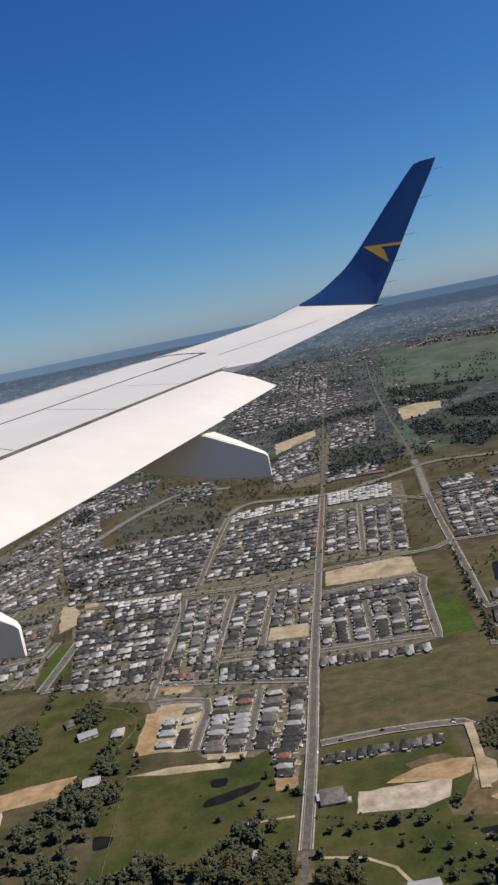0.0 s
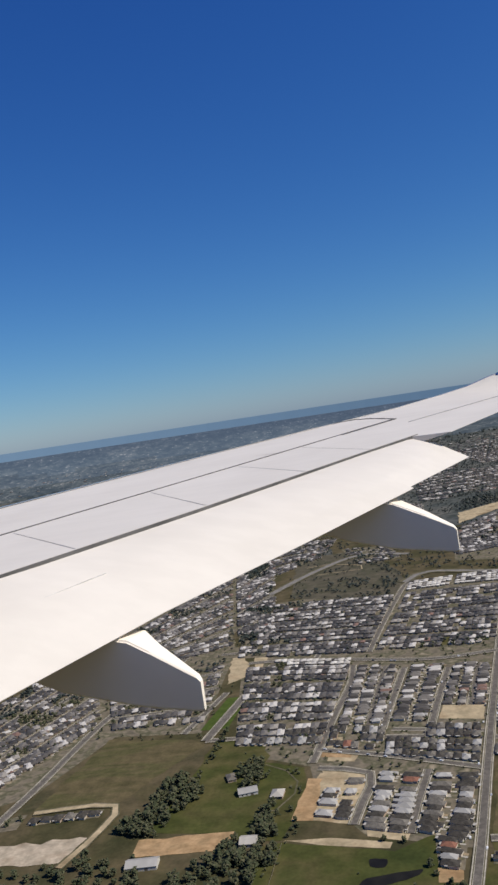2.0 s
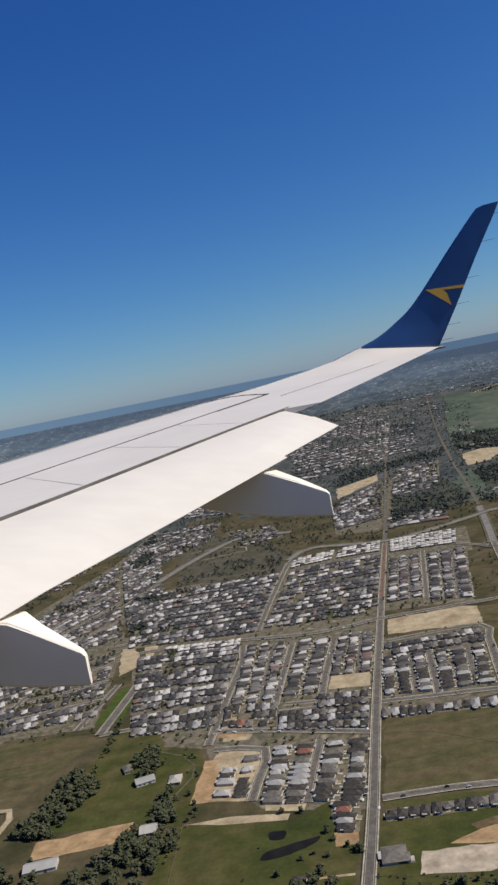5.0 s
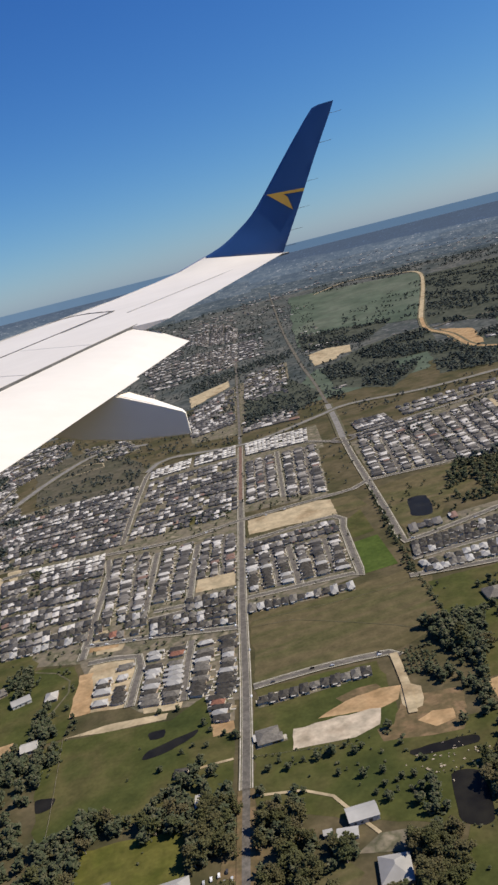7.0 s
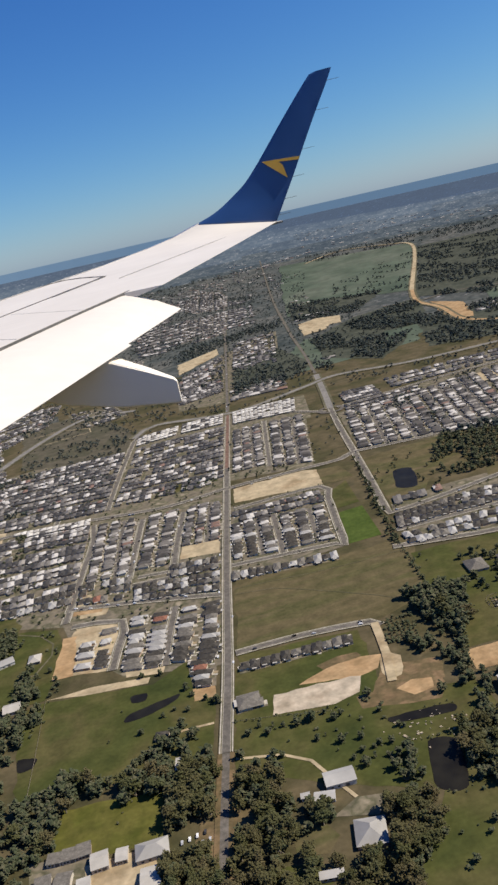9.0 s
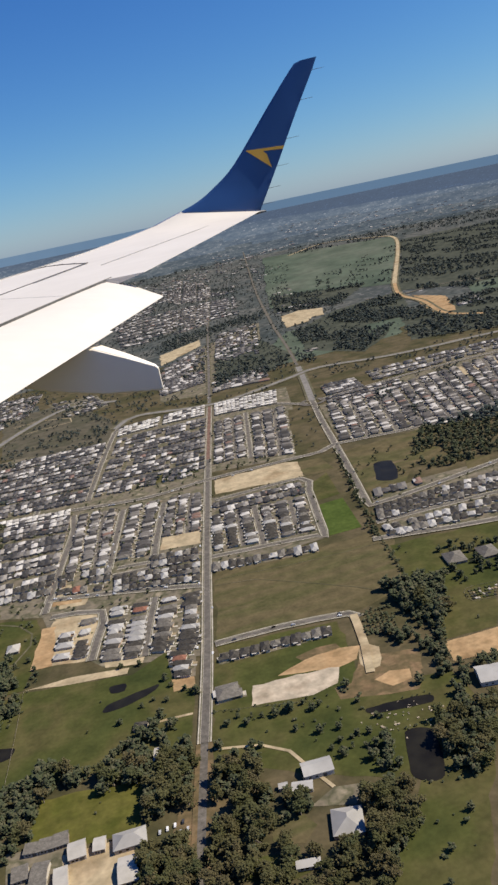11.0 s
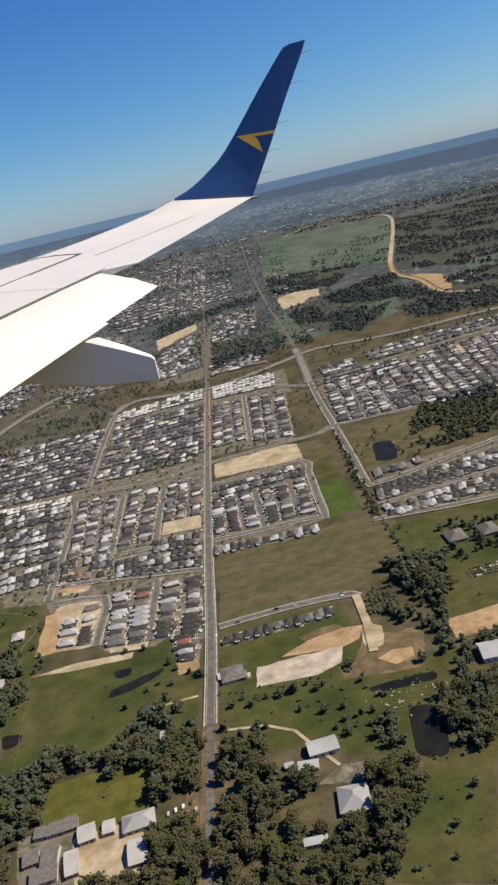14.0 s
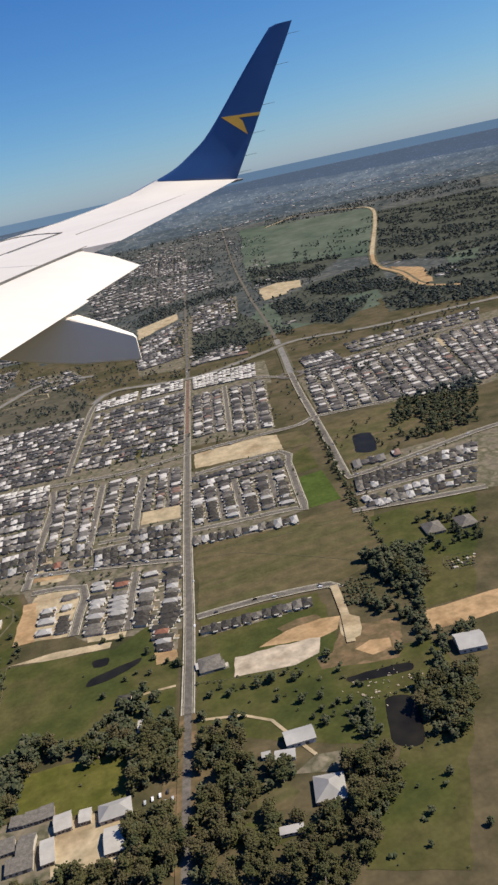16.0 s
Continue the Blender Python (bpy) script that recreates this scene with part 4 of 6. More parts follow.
def building(name, a, b, d, high, kind, roof, label, category, wall="garage"):
    """A building on the corner a with walls along a-b and a-d. kind: gable, hip or skillion."""
    a, b, d = Vector(a), Vector(b), Vector(d)
    ax = (b - a).normalized()
    ay = Vector((-ax.y, ax.x))
    w, dp = (b - a).length, max(4.0, abs((d - a).dot(ay)))
    ob = new(name)
    tagged(ob, label, category)
    c = a + ax * w / 2 + ay * dp / 2
    ob.location, ob.rotation_euler = (c.x, c.y, 0.25), (0, 0, math.atan2(ax.y, ax.x))
    CLEAR.append([tuple(c + ax * sx * (w / 2 + 3) + ay * sy * (dp / 2 + 3)) for sx, sy in ((-1, -1), (1, -1), (1, 1), (-1, 1))])
    part("wall", box(-w / 2, w / 2, -dp / 2, dp / 2, -0.2, high), M[wall], ob)
    o, rise = 0.5, 0.24 * min(w, dp)
    x0, x1, y0, y1 = -w / 2 - o, w / 2 + o, -dp / 2 - o, dp / 2 + o
    if kind == "hip":
        part("roof", hip(-w / 2, w / 2, -dp / 2, dp / 2, high + 0.003, rise), M[roof], ob)
    elif kind == "gable":
        vs = [(x0, y0, high), (x1, y0, high), (x1, y1, high), (x0, y1, high), (x0, 0, high + rise * 0.8), (x1, 0, high + rise * 0.8)]
        vs += [(x, y, z + 0.2) for x, y, z in vs]
        fs = [(6, 7, 11, 10), (8, 9, 10, 11), (0, 4, 5, 1), (2, 5, 4, 3), (0, 1, 7, 6), (2, 3, 9, 8), (0, 6, 10, 4), (3, 4, 10, 9), (1, 5, 11, 7), (2, 8, 11, 5)]
        part("roof", (vs, fs), M[roof], ob)
        for x in (-w / 2 + 0.02, w / 2 - 0.02):
            part("gable_wall", ([(x, -dp / 2, high - 0.1), (x, dp / 2, high - 0.1), (x, 0, high + rise * 0.75)], [(0, 1, 2)]), M[wall], ob)
    else:
        part("roof", ([(x, y, z + k) for k in (0, 0.2) for x, y, z in ((x0, y0, high), (x1, y0, high), (x1, y1, high + 0.8), (x0, y1, high + 0.8))],
                      [(3, 2, 1, 0), (4, 5, 6, 7), (0, 1, 5, 4), (1, 2, 6, 5), (2, 3, 7, 6), (3, 0, 4, 7)]), M[roof], ob)
    part("door", box(w * 0.12, w * 0.12 + min(3.0, w * 0.3), -dp / 2 - 0.06, -dp / 2, 0, min(2.4, high - 0.2)), M["roof_mid"], ob)
    for x in (-0.36, -0.14):
        part("window", box(w * x, w * x + min(1.8, w * 0.15), -dp / 2 - 0.05, -dp / 2, 0.9, min(2.1, high - 0.2)), M["pond"], ob)
    return ob


building("farmhouse", (78, 430), (98, 425), (81, 454), 3.0, "hip", "roof_light", "white-roofed farmhouse among tall trees", "house", "wall")
building("shed", (77, 492), (99, 490), (82, 507), 3.6, "gable", "roof_light", "pale metal farm shed beside trees", "shed")
building("shed", (65, 483), (79, 479), (68, 491), 3.0, "gable", "roof_light", "small pale metal shed by a gravel yard", "shed")
building("shed", (48, 415), (63, 412), (50, 420), 2.6, "skillion", "roof_light", "low white garden shed in trees", "shed")
building("shed", (239, 530), (261, 525), (250, 551), 4.0, "gable", "roof_light", "long pale metal shed by a paddock", "shed")
building("classroom", (-127, 510), (-117, 508), (-129, 520), 3.0, "skillion", "roof_mid", "grey-roofed transportable classroom on sand", "school building", "wall")
building("classroom", (-116, 508), (-106, 507), (-117, 519), 3.0, "skillion", "roof_mid", "grey-roofed transportable classroom on sand", "school building", "wall")
building("classroom", (-105, 507), (-95, 507), (-106, 519), 3.0, "skillion", "roof_mid", "grey-roofed transportable classroom on sand", "school building", "wall")
building("school_block", (-95, 489), (-83, 489), (-95, 505), 3.4, "gable", "patio", "cream-roofed school block by a yard", "school building", "wall")
building("school_block", (-78, 490), (-70, 489), (-77, 502), 3.2, "gable", "patio", "small cream-roofed school block by a yard", "school building", "wall")
building("school_hall", (-64, 483), (-41, 482), (-62, 499), 3.6, "hip", "roof_light", "white-roofed school hall by a car park", "school building", "wall")
building("classroom", (-134, 486), (-123, 486), (-133, 499), 3.0, "skillion", "roof_mid", "grey-roofed classroom beside the yard", "school building", "wall")
building("classroom", (-122, 480), (-111, 478), (-121, 498), 3.0, "gable", "roof_mid", "grey-roofed classroom beside the yard", "school building", "wall")
building("school_block", (-105, 463), (-96, 463), (-104, 485), 3.4, "gable", "patio", "cream-roofed school block by a yard", "school building", "wall")
building("school_block", (-63, 452), (-50, 451), (-63, 475), 3.4, "gable", "patio", "cream-roofed school block with a courtyard", "school building", "wall")
building("classroom", (-129, 466), (-111, 465), (-129, 479), 3.0, "skillion", "roof_mid", "grey-roofed classroom beside the yard", "school building", "wall")
building("clubhouse", (-156, 825), (-143, 824), (-156, 842), 3.0, "hip", "patio", "cream-roofed clubroom on a park lawn", "clubhouse", "wall")
building("cottage", (-38, 617), (-27, 614), (-36, 627), 2.7, "hip", "roof_dark", "dark-roofed cottage among shrubs", "house", "wall")
building("shed", (-26, 566), (-20, 565), (-23, 582), 3.0, "gable", "patio", "small cream shed among trees", "shed")
building("farmhouse", (314, 735), (334, 732), (325, 760), 2.8, "hip", "roof_mid", "grey-roofed farmhouse in a green paddock", "house", "wall")
building("farmhouse", (350, 727), (369, 725), (362, 752), 2.8, "hip", "roof_mid", "grey-roofed farmhouse under trees", "house", "wall")
building("house", (57, 490), (63, 489), (59, 495), 2.6, "gable", "roof_light", "small white shed on a lawn", "shed")
building("shed", (-191, 835), (-171, 840), (-190, 850), 3.2, "gable", "roof_light", "pale metal shed in a paddock", "shed")
building("farmhouse", (-209, 871), (-200, 874), (-211, 888), 2.8, "hip", "roof_mid", "grey-roofed farmhouse among trees", "house", "wall")
building("shed", (-279, 706), (-249, 708), (-280, 722), 3.4, "gable", "roof_light", "pale metal shed beside an arena", "shed")
building("shed", (-175, 734), (-159, 734), (-175, 750), 3.4, "gable", "patio", "cream shed beside trees", "shed")


# ---- trees ----
random.seed(11)
TREES = []


def inside(p, poly):
    hit, n = False, len(poly)
    for i in range(n):
        (x0, y0), (x1, y1) = poly[i], poly[(i + 1) % n]
        if (y0 > p[1]) != (y1 > p[1]) and p[0] < (x1 - x0) * (p[1] - y0) / (y1 - y0) + x0:
            hit = not hit
    return hit


def wood(poly, gap, low, high, keep=0.85, bunch=0.0):
    """Trees over a stretch of land, about that far apart."""
    xs, ys = [p[0] for p in poly], [p[1] for p in poly]
    if gap <= 14 and low >= 5 and min(ys) < 900:
        gap, low, high = gap * 0.8, low * 1.1, high * 1.15
    y = min(ys)
    while y < max(ys):
        x = min(xs)
        while x < max(xs):
            q = (x + random.uniform(-0.5, 0.5) * gap, y + random.uniform(-0.5, 0.5) * gap)
            if random.random() < keep and math.hypot(*q) < 6900 and inside(q, poly) and (not bunch or noise.noise(Vector((q[0] / bunch, q[1] / bunch, 3.7))) > -0.06):
                TREES.append((q[0], q[1], random.uniform(low, high)))
            x += gap
        y += gap


def hedge(pts, gap, low, high, wide=3.0):
    for p in smooth_line(pts, gap):
        if random.random() < 0.9:
            TREES.append((p.x + random.gauss(0, wide), p.y + random.gauss(0, wide), random.uniform(low, high)))


wood(((-73, 580), (-32, 588), (5, 579), (-0, 536), (-28, 505), (-46, 508), (-34, 551), (-70, 547)), 9, 8, 13)
wood(((-154, 578), (-114, 607), (-68, 578), (-109, 565), (-122, 524), (-150, 509)), 11, 8, 13)
wood(((-25, 550), (6, 570), (-5, 505), (-46, 511)), 10, 9, 14)
wood(((-44, 478), (-9, 466), (-19, 406), (-58, 424)), 9, 9, 14, 0.75)
wood(((-91, 469), (-58, 458), (-61, 426), (-93, 441)), 10, 9, 14, 0.75)
wood(((3, 476), (45, 455), (59, 425), (105, 412), (85, 356), (-12, 402)), 11, 8, 13, 0.6)
wood(((18, 540), (53, 514), (45, 455), (5, 475)), 12, 9, 14, 0.6)
wood(((57, 484), (77, 477), (69, 454), (50, 460)), 9, 8, 12)
wood(((110, 462), (148, 460), (131, 421), (102, 404), (98, 422)), 9, 9, 14)
wood(((154, 514), (145, 469), (131, 470), (129, 499)), 10, 7, 11)
wood(((190, 509), (241, 511), (201, 444), (171, 454)), 8, 8, 12)
for k in range(7):
    hedge((Vector((198, 693)).lerp(Vector((227, 693)), k / 6).to_tuple(), Vector((190, 655)).lerp(Vector((215, 640)), k / 6).to_tuple()), 4.5, 3, 4.5, 0.5)
wood(((238, 727), (262, 730), (298, 722), (279, 671), (255, 634), (238, 658), (235, 681)), 8, 9, 15)
hedge(((211, 643), (229, 608), (225, 558), (209, 490), (191, 443)), 5, 7, 12, 4)
hedge(((246, 655), (241, 599), (229, 536), (219, 492)), 6, 7, 12, 4)
hedge(((353, 1204), (319, 1038), (294, 917), (283, 862)), 4, 5, 9, 2.5)
hedge(((283, 862), (273, 781), (260, 716)), 4, 3, 6, 1.2)
hedge(((34, 550), (62, 546), (98, 540), (152, 532)), 16, 5, 9, 6)
hedge(((29, 589), (52, 584)), 12, 6, 9, 4)
hedge(((81, 580), (108, 572)), 10, 8, 11, 5)
hedge(((143, 597), (154, 585)), 7, 8, 11, 4)
hedge(((88, 603), (109, 596)), 8, 4, 6, 2)
hedge(((-22, 651), (19, 645)), 9, 5, 9, 4)
hedge(((-46, 724), (-18, 728)), 7, 6, 9, 4)
hedge(((-49, 634), (-27, 627)), 9, 5, 8, 4)
hedge(((-150, 686), (-130, 744), (-119, 794)), 10, 3, 6, 3)
wood(((-167, 826), (-149, 814), (-135, 747), (-162, 733)), 11, 7, 11)
hedge(((-132, 883), (-124, 823), (-130, 766)), 9, 4, 7, 3)
wood(((496, 1204), (652, 1215), (536, 1017), (473, 1011), (420, 1022), (438, 1105)), 9, 7, 13, 0.85)
wood(((395, 1082), (450, 1091), (394, 974), (383, 1024)), 13, 4, 8, 0.5)
wood(((534, 1502), (587, 1524), (562, 1439), (517, 1431)), 10, 6, 9, 0.7)
wood(((536, 1343), (572, 1348), (536, 1261), (508, 1265)), 10, 6, 9, 0.7)
wood(((686, 1548), (742, 1556), (716, 1493), (662, 1486)), 11, 6, 9, 0.6)
hedge(((136, 418), (179, 406)), 25, 4, 7, 8)
hedge(((109, 385), (157, 375)), 20, 4, 7, 8)
hedge(((282, 804), (344, 788)), 15, 4, 7, 5)
hedge(((322, 765), (340, 764), (363, 758), (383, 756)), 6, 5, 9, 4)
hedge(((334, 725), (348, 719)), 6, 4, 7, 3)
hedge(((353, 705), (380, 729)), 6, 5, 9, 3)
wood(((333, 779), (390, 767), (343, 686), (304, 710)), 14, 6, 10, 0.5)
wood(((253, 570), (273, 566), (260, 545), (244, 545)), 9, 6, 9)
wood(((19, 1319), (144, 1325), (139, 1274), (16, 1282)), 13, 5, 9, 0.8)
hedge(((136, 1139), (273, 1132)), 11, 2.5, 3.5, 0.6)
wood(((169, 1298), (272, 1239), (161, 1262)), 14, 4, 7, 0.5)
wood(((-218, 1771), (-145, 1790), (-144, 1737), (-214, 1695)), 12, 5, 8, 0.6)
hedge(((48, 1983), (240, 1778)), 14, 6, 9, 5)
wood(((-309, 776), (-268, 906), (-230, 850), (-276, 766)), 9, 8, 13)
wood(((-200, 700), (-188, 748), (-150, 786), (-133, 703)), 10, 7, 12, 0.75)
wood(((-202, 905), (-176, 926), (-165, 876), (-190, 860)), 8, 7, 11)
wood(((-205, 883), (-176, 904), (-168, 863), (-193, 850)), 10, 7, 11)
wood(((-222, 708), (-164, 734), (-148, 653), (-238, 647)), 13, 8, 13, 0.7)
wood(((-455, 697), (-378, 730), (-311, 743), (-247, 679), (-392, 635)), 13, 6, 11, 0.6)
wood(((-585, 744), (-530, 770), (-455, 666), (-504, 627)), 14, 6, 11, 0.5)
hedge(((-273, 714), (-252, 837), (-235, 1020)), 9, 5, 9, 3)
wood(((205, 641), (245, 631), (229, 575), (194, 559), (189, 592)), 13, 6, 10, 0.5)
wood(((63, 425), (111, 418), (101, 394), (56, 410)), 12, 8, 12, 0.5)
hedge(((39, 614), (56, 590), (147, 566)), 14, 4, 7, 5)
hedge(((119, 520), (150, 515)), 6, 5, 7, 3)
hedge(((107, 512), (132, 505)), 6, 4, 6, 2)
hedge(((85, 502), (108, 504)), 8, 7, 10, 4)
hedge(((294, 702), (349, 697)), 12, 4, 7, 5)
wood(((338, 1147), (445, 1174), (422, 1123), (316, 1040)), 16, 4, 7, 0.4)
wood(((-153, 558), (-127, 571), (-126, 520), (-149, 487)), 10, 6, 11, 0.7)
wood(((109, 421), (149, 457), (138, 428), (106, 391), (87, 369)), 9, 7, 12, 0.7)
wood(((22, 569), (59, 555), (54, 517), (17, 534)), 10, 5, 9, 0.5)
hedge(((-1, 684), (11, 656)), 5, 6, 9, 2)
wood(((4, 520), (45, 505), (60, 440), (128, 415), (118, 340), (-20, 360)), 16, 7, 12, 0.32)
wood(((152, 455), (200, 442), (142, 345), (98, 372)), 18, 3, 7, 0.4)
wood(((-40, 470), (-6, 490), (-16, 372), (-70, 385)), 12, 7, 12, 0.6)
wood(((-130, 450), (-60, 440), (-66, 372), (-140, 380)), 11, 8, 13, 0.7)
wood(((-262, 640), (-168, 640), (-150, 480), (-240, 460)), 12, 8, 13, 0.6)
wood(((-235, 560), (-150, 560), (-140, 400), (-230, 380)), 12, 8, 13, 0.55)
wood(((-40, 630), (2, 630), (-2, 585), (-60, 590)), 11, 7, 12, 0.6)
# garden shrubs, reeds and bushes of the smallholdings
wood(((285, 810), (405, 793), (301, 615), (258, 622), (265, 709)), 21, 1.8, 3.4, 0.4)
wood(((150, 446), (199, 439), (142, 342), (96, 365)), 26, 1.6, 3.2, 0.3)
wood(((37, 602), (149, 573), (157, 521), (58, 532)), 12, 1.8, 4.0, 0.4)
hedge(((161, 512), (185, 504), (170, 451), (145, 457)), 4, 1.5, 3.2, 1.2)
hedge(((145, 548), (199, 545)), 5, 1.5, 2.6, 1.5)
hedge(((31, 610), (75, 595), (151, 577)), 6, 2, 4, 2)
wood(((-108, 714), (-32, 703), (14, 644), (-1, 586), (-127, 585)), 30, 1.5, 3.5, 0.3)
wood(((-110, 561), (-39, 549), (-47, 502), (-102, 513)), 24, 1.5, 3, 0.3)
NEAR_TREES = len(TREES)
# the distance
wood(((100, 2900), (640, 3300), (1300, 6000), (275, 4855)), 30, 5, 9, 0.55)
wood(((-374, 2681), (600, 2700), (640, 3300), (-442, 3413)), 26, 5, 9, 0.45)
wood(((-374, 2681), (556, 2706), (503, 1750), (260, 1748), (31, 1772)), 17, 4, 8, 0.6, 70)
wood(((126, 2973), (815, 3673), (629, 2835), (175, 2328)), 24, 5, 9, 0.6, 70)
hedge(((-147, 1937), (-50, 2009), (42, 1757)), 9, 5, 9, 5)
wood(((-133, 1859), (19, 1787), (-4, 1634), (-144, 1712)), 10, 5, 9, 0.8, 40)
wood(((325, 2064), (593, 2118), (564, 1933), (448, 1944), (297, 1925)), 20, 7, 12, 0.7)
wood(((647, 2465), (1177, 2836), (982, 2309), (681, 1922), (593, 2118)), 12, 8, 13, 0.9, 150)
wood(((503, 1750), (688, 1725), (930, 1692), (986, 1789), (734, 1830), (547, 1881)), 15, 5, 9, 0.7, 60)
wood(((319, 2074), (593, 2118), (564, 1933), (448, 1944), (286, 1900)), 13, 6, 10, 0.8, 80)
wood(((491, 2879), (787, 3011), (1386, 5073), (1321, 6080)), 26, 6, 10, 0.6, 120)
wood(((1600, 5807), (2281, 5440), (2905, 5079), (3833, 6668), (2448, 8729)), 36, 9, 16, 0.8, 110)
wood(((143, 2000), (446, 2053), (647, 2905), (175, 2328)), 24, 4, 7, 0.3)
wood(((604, 2581), (815, 2508), (945, 2905), (710, 2976)), 16, 5, 10, 0.5, 60)
wood(((-187, 4671), (1477, 6752), (2131, 7636), (-240, 8342)), 44, 9, 16, 0.7, 120)
wood(((569, 2674), (1063, 2578), (817, 2018), (425, 2093)), 24, 5, 9, 0.5)
wood(((968, 2361), (1331, 2380), (1484, 2373), (1081, 1751), (986, 1789), (800, 1910)), 13, 8, 13, 0.85, 80)
wood(((1177, 2836), (1538, 2734), (1893, 2683), (1505, 2146), (1331, 2380)), 15, 9, 14, 0.85, 90)
wood(((1699, 4500), (1993, 4776), (1272, 3108), (1006, 3255), (1125, 3782)), 26, 8, 13, 0.5, 120)
wood(((1242, 2985), (2075, 4875), (2779, 4863), (2903, 4084), (1801, 2556), (1621, 2876)), 21, 9, 15, 0.85, 130)
wood(((853, 3508), (1204, 3246), (985, 2922), (742, 3013)), 14, 8, 13, 0.9, 80)
wood(((-771, 2600), (-89, 2262), (19, 1787), (-4, 1625), (-215, 1720), (-561, 1733)), 15, 3, 6, 0.3, 60)
wood(((-300, 1680), (20, 1700), (-60, 1290), (-270, 1330)), 15, 4, 7, 0.3)
wood(((-240, 1270), (120, 1190), (40, 870), (-110, 800), (-215, 950)), 15, 3.5, 6.5, 0.28)
wood(((434, 1600), (930, 1690), (760, 1190), (376, 1251)), 15, 4, 8, 0.34, 60)
wood(((-230, 1112), (211, 1625), (422, 1510), (822, 1507), (622, 1165), (339, 1261), (130, 1200)), 18, 3, 6, 0.5)
wood(((-214, 941), (130, 1200), (302, 1151), (278, 898), (87, 899), (-16, 738)), 14, 2.5, 4.5, 0.42)
wood(((325, 976), (515, 980), (417, 814), (287, 848)), 13, 3, 5, 0.4)
wood(((-678, 1044), (-557, 1408), (-379, 2442), (-325, 2414), (-178, 999), (-417, 1010)), 17, 3, 6, 0.5)

wood(((247, 2640), (286, 2905), (469, 2991), (714, 3098), (673, 2909), (522, 2880), (429, 2779)), 15, 7, 12, 0.9)
wood(((345, 2224), (442, 2220), (486, 2128), (418, 1910), (294, 1966)), 14, 7, 12, 0.8, 40)
wood(((768, 4474), (894, 4459), (823, 4087), (723, 4238)), 24, 7, 12, 0.85)
wood(((638, 5128), (824, 4863), (759, 4522), (595, 4824)), 26, 7, 12, 0.85)
wood(((719, 3021), (1020, 3034), (941, 2801), (746, 2932)), 14, 8, 13, 0.85)
wood(((1199, 5833), (1303, 5735), (714, 3098), (615, 3142)), 60, 5, 9, 0.6)
for x, y in POCKETS:
    TREES.append((x, y, random.uniform(6, 11)))
for x, y, *_ in GROVES:
    for _ in range(2):
        TREES.append((x + random.uniform(-7, 7), y + random.uniform(-7, 7), random.uniform(5, 9)))


def clump(radius, rnd):
    """An uneven spray of leaves: eight faces."""
    vs = [Vector(v) * radius * rnd.uniform(0.55, 1.45) for v in ((1, 0, 0.1), (-1, 0, 0), (0, 1, -0.1), (0, -1, 0), (0, 0, 0.7), (0, 0, -0.6))]
    return vs, [(0, 2, 4), (2, 1, 4), (1, 3, 4), (3, 0, 4), (2, 0, 5), (1, 2, 5), (3, 1, 5), (0, 3, 5)]


def crown(seed, lumps, tuft, count=13, spread=3.1):
    """A crown for a tree ten metres high: sprays of leaves round several boughs of unequal spread, with gaps between."""
    rnd = random.Random(seed)
    boughs, out = [], []
    for k in range(count):
        a, r = rnd.uniform(0, 6.28), rnd.uniform(0.2, spread)
        boughs.append((Vector((r * math.cos(a), r * math.sin(a), rnd.uniform(3.2, 9.2) - 0.55 * r)), rnd.uniform(0.45, 1.15)))
    for _ in range(lumps):
        b, r = rnd.choice(boughs)
        c = b + Vector((rnd.gauss(0, 0.8), rnd.gauss(0, 0.8), rnd.gauss(0, 0.6))) * r
        vs, fs = clump(rnd.uniform(0.5, 1.4) * tuft, rnd)
        turn = Euler((rnd.uniform(-0.8, 0.8), rnd.uniform(-0.8, 0.8), rnd.uniform(0, 6.28))).to_matrix()
        out.append(([turn @ v + c for v in vs], fs))
    return merged(*out), [b for b, _ in boughs]


def limb(a, b, r0, r1):
    a, b = Vector(a), Vector(b)
    d = (b - a).normalized()
    s = d.orthogonal().normalized()
    t = d.cross(s)
    vs = [p + (s * math.cos(k * math.pi / 3) + t * math.sin(k * math.pi / 3)) * r for p, r in ((a, r0), (b, r1)) for k in range(6)]
    return vs, [(k, (k + 1) % 6, 6 + (k + 1) % 6, 6 + k) for k in range(6)] + [(6, 7, 8, 9, 10, 11)]


def trunk(boughs):
    top = Vector((0.1, 0.05, 4.2))
    return merged(limb((0, 0, -0.2), top, 0.34, 0.2), *[limb(top - Vector((0, 0, 0.6 + 0.2 * i)), b, 0.14, 0.05) for i, b in enumerate(boughs[:4])])


# no tree stands on a road, on bare sand, on the lawns or in water
ways = [(p.x, p.y, w / 2 + 1.5) for pts, w, *_ in ROADS for p in smooth_line(pts, 8.0)]
ways = np.array(ways)


def free(x, y):
    return not any(inside((x, y), c) for c in CLEAR) and (np.hypot(ways[:, 0] - x, ways[:, 1] - y) > ways[:, 2]).all()


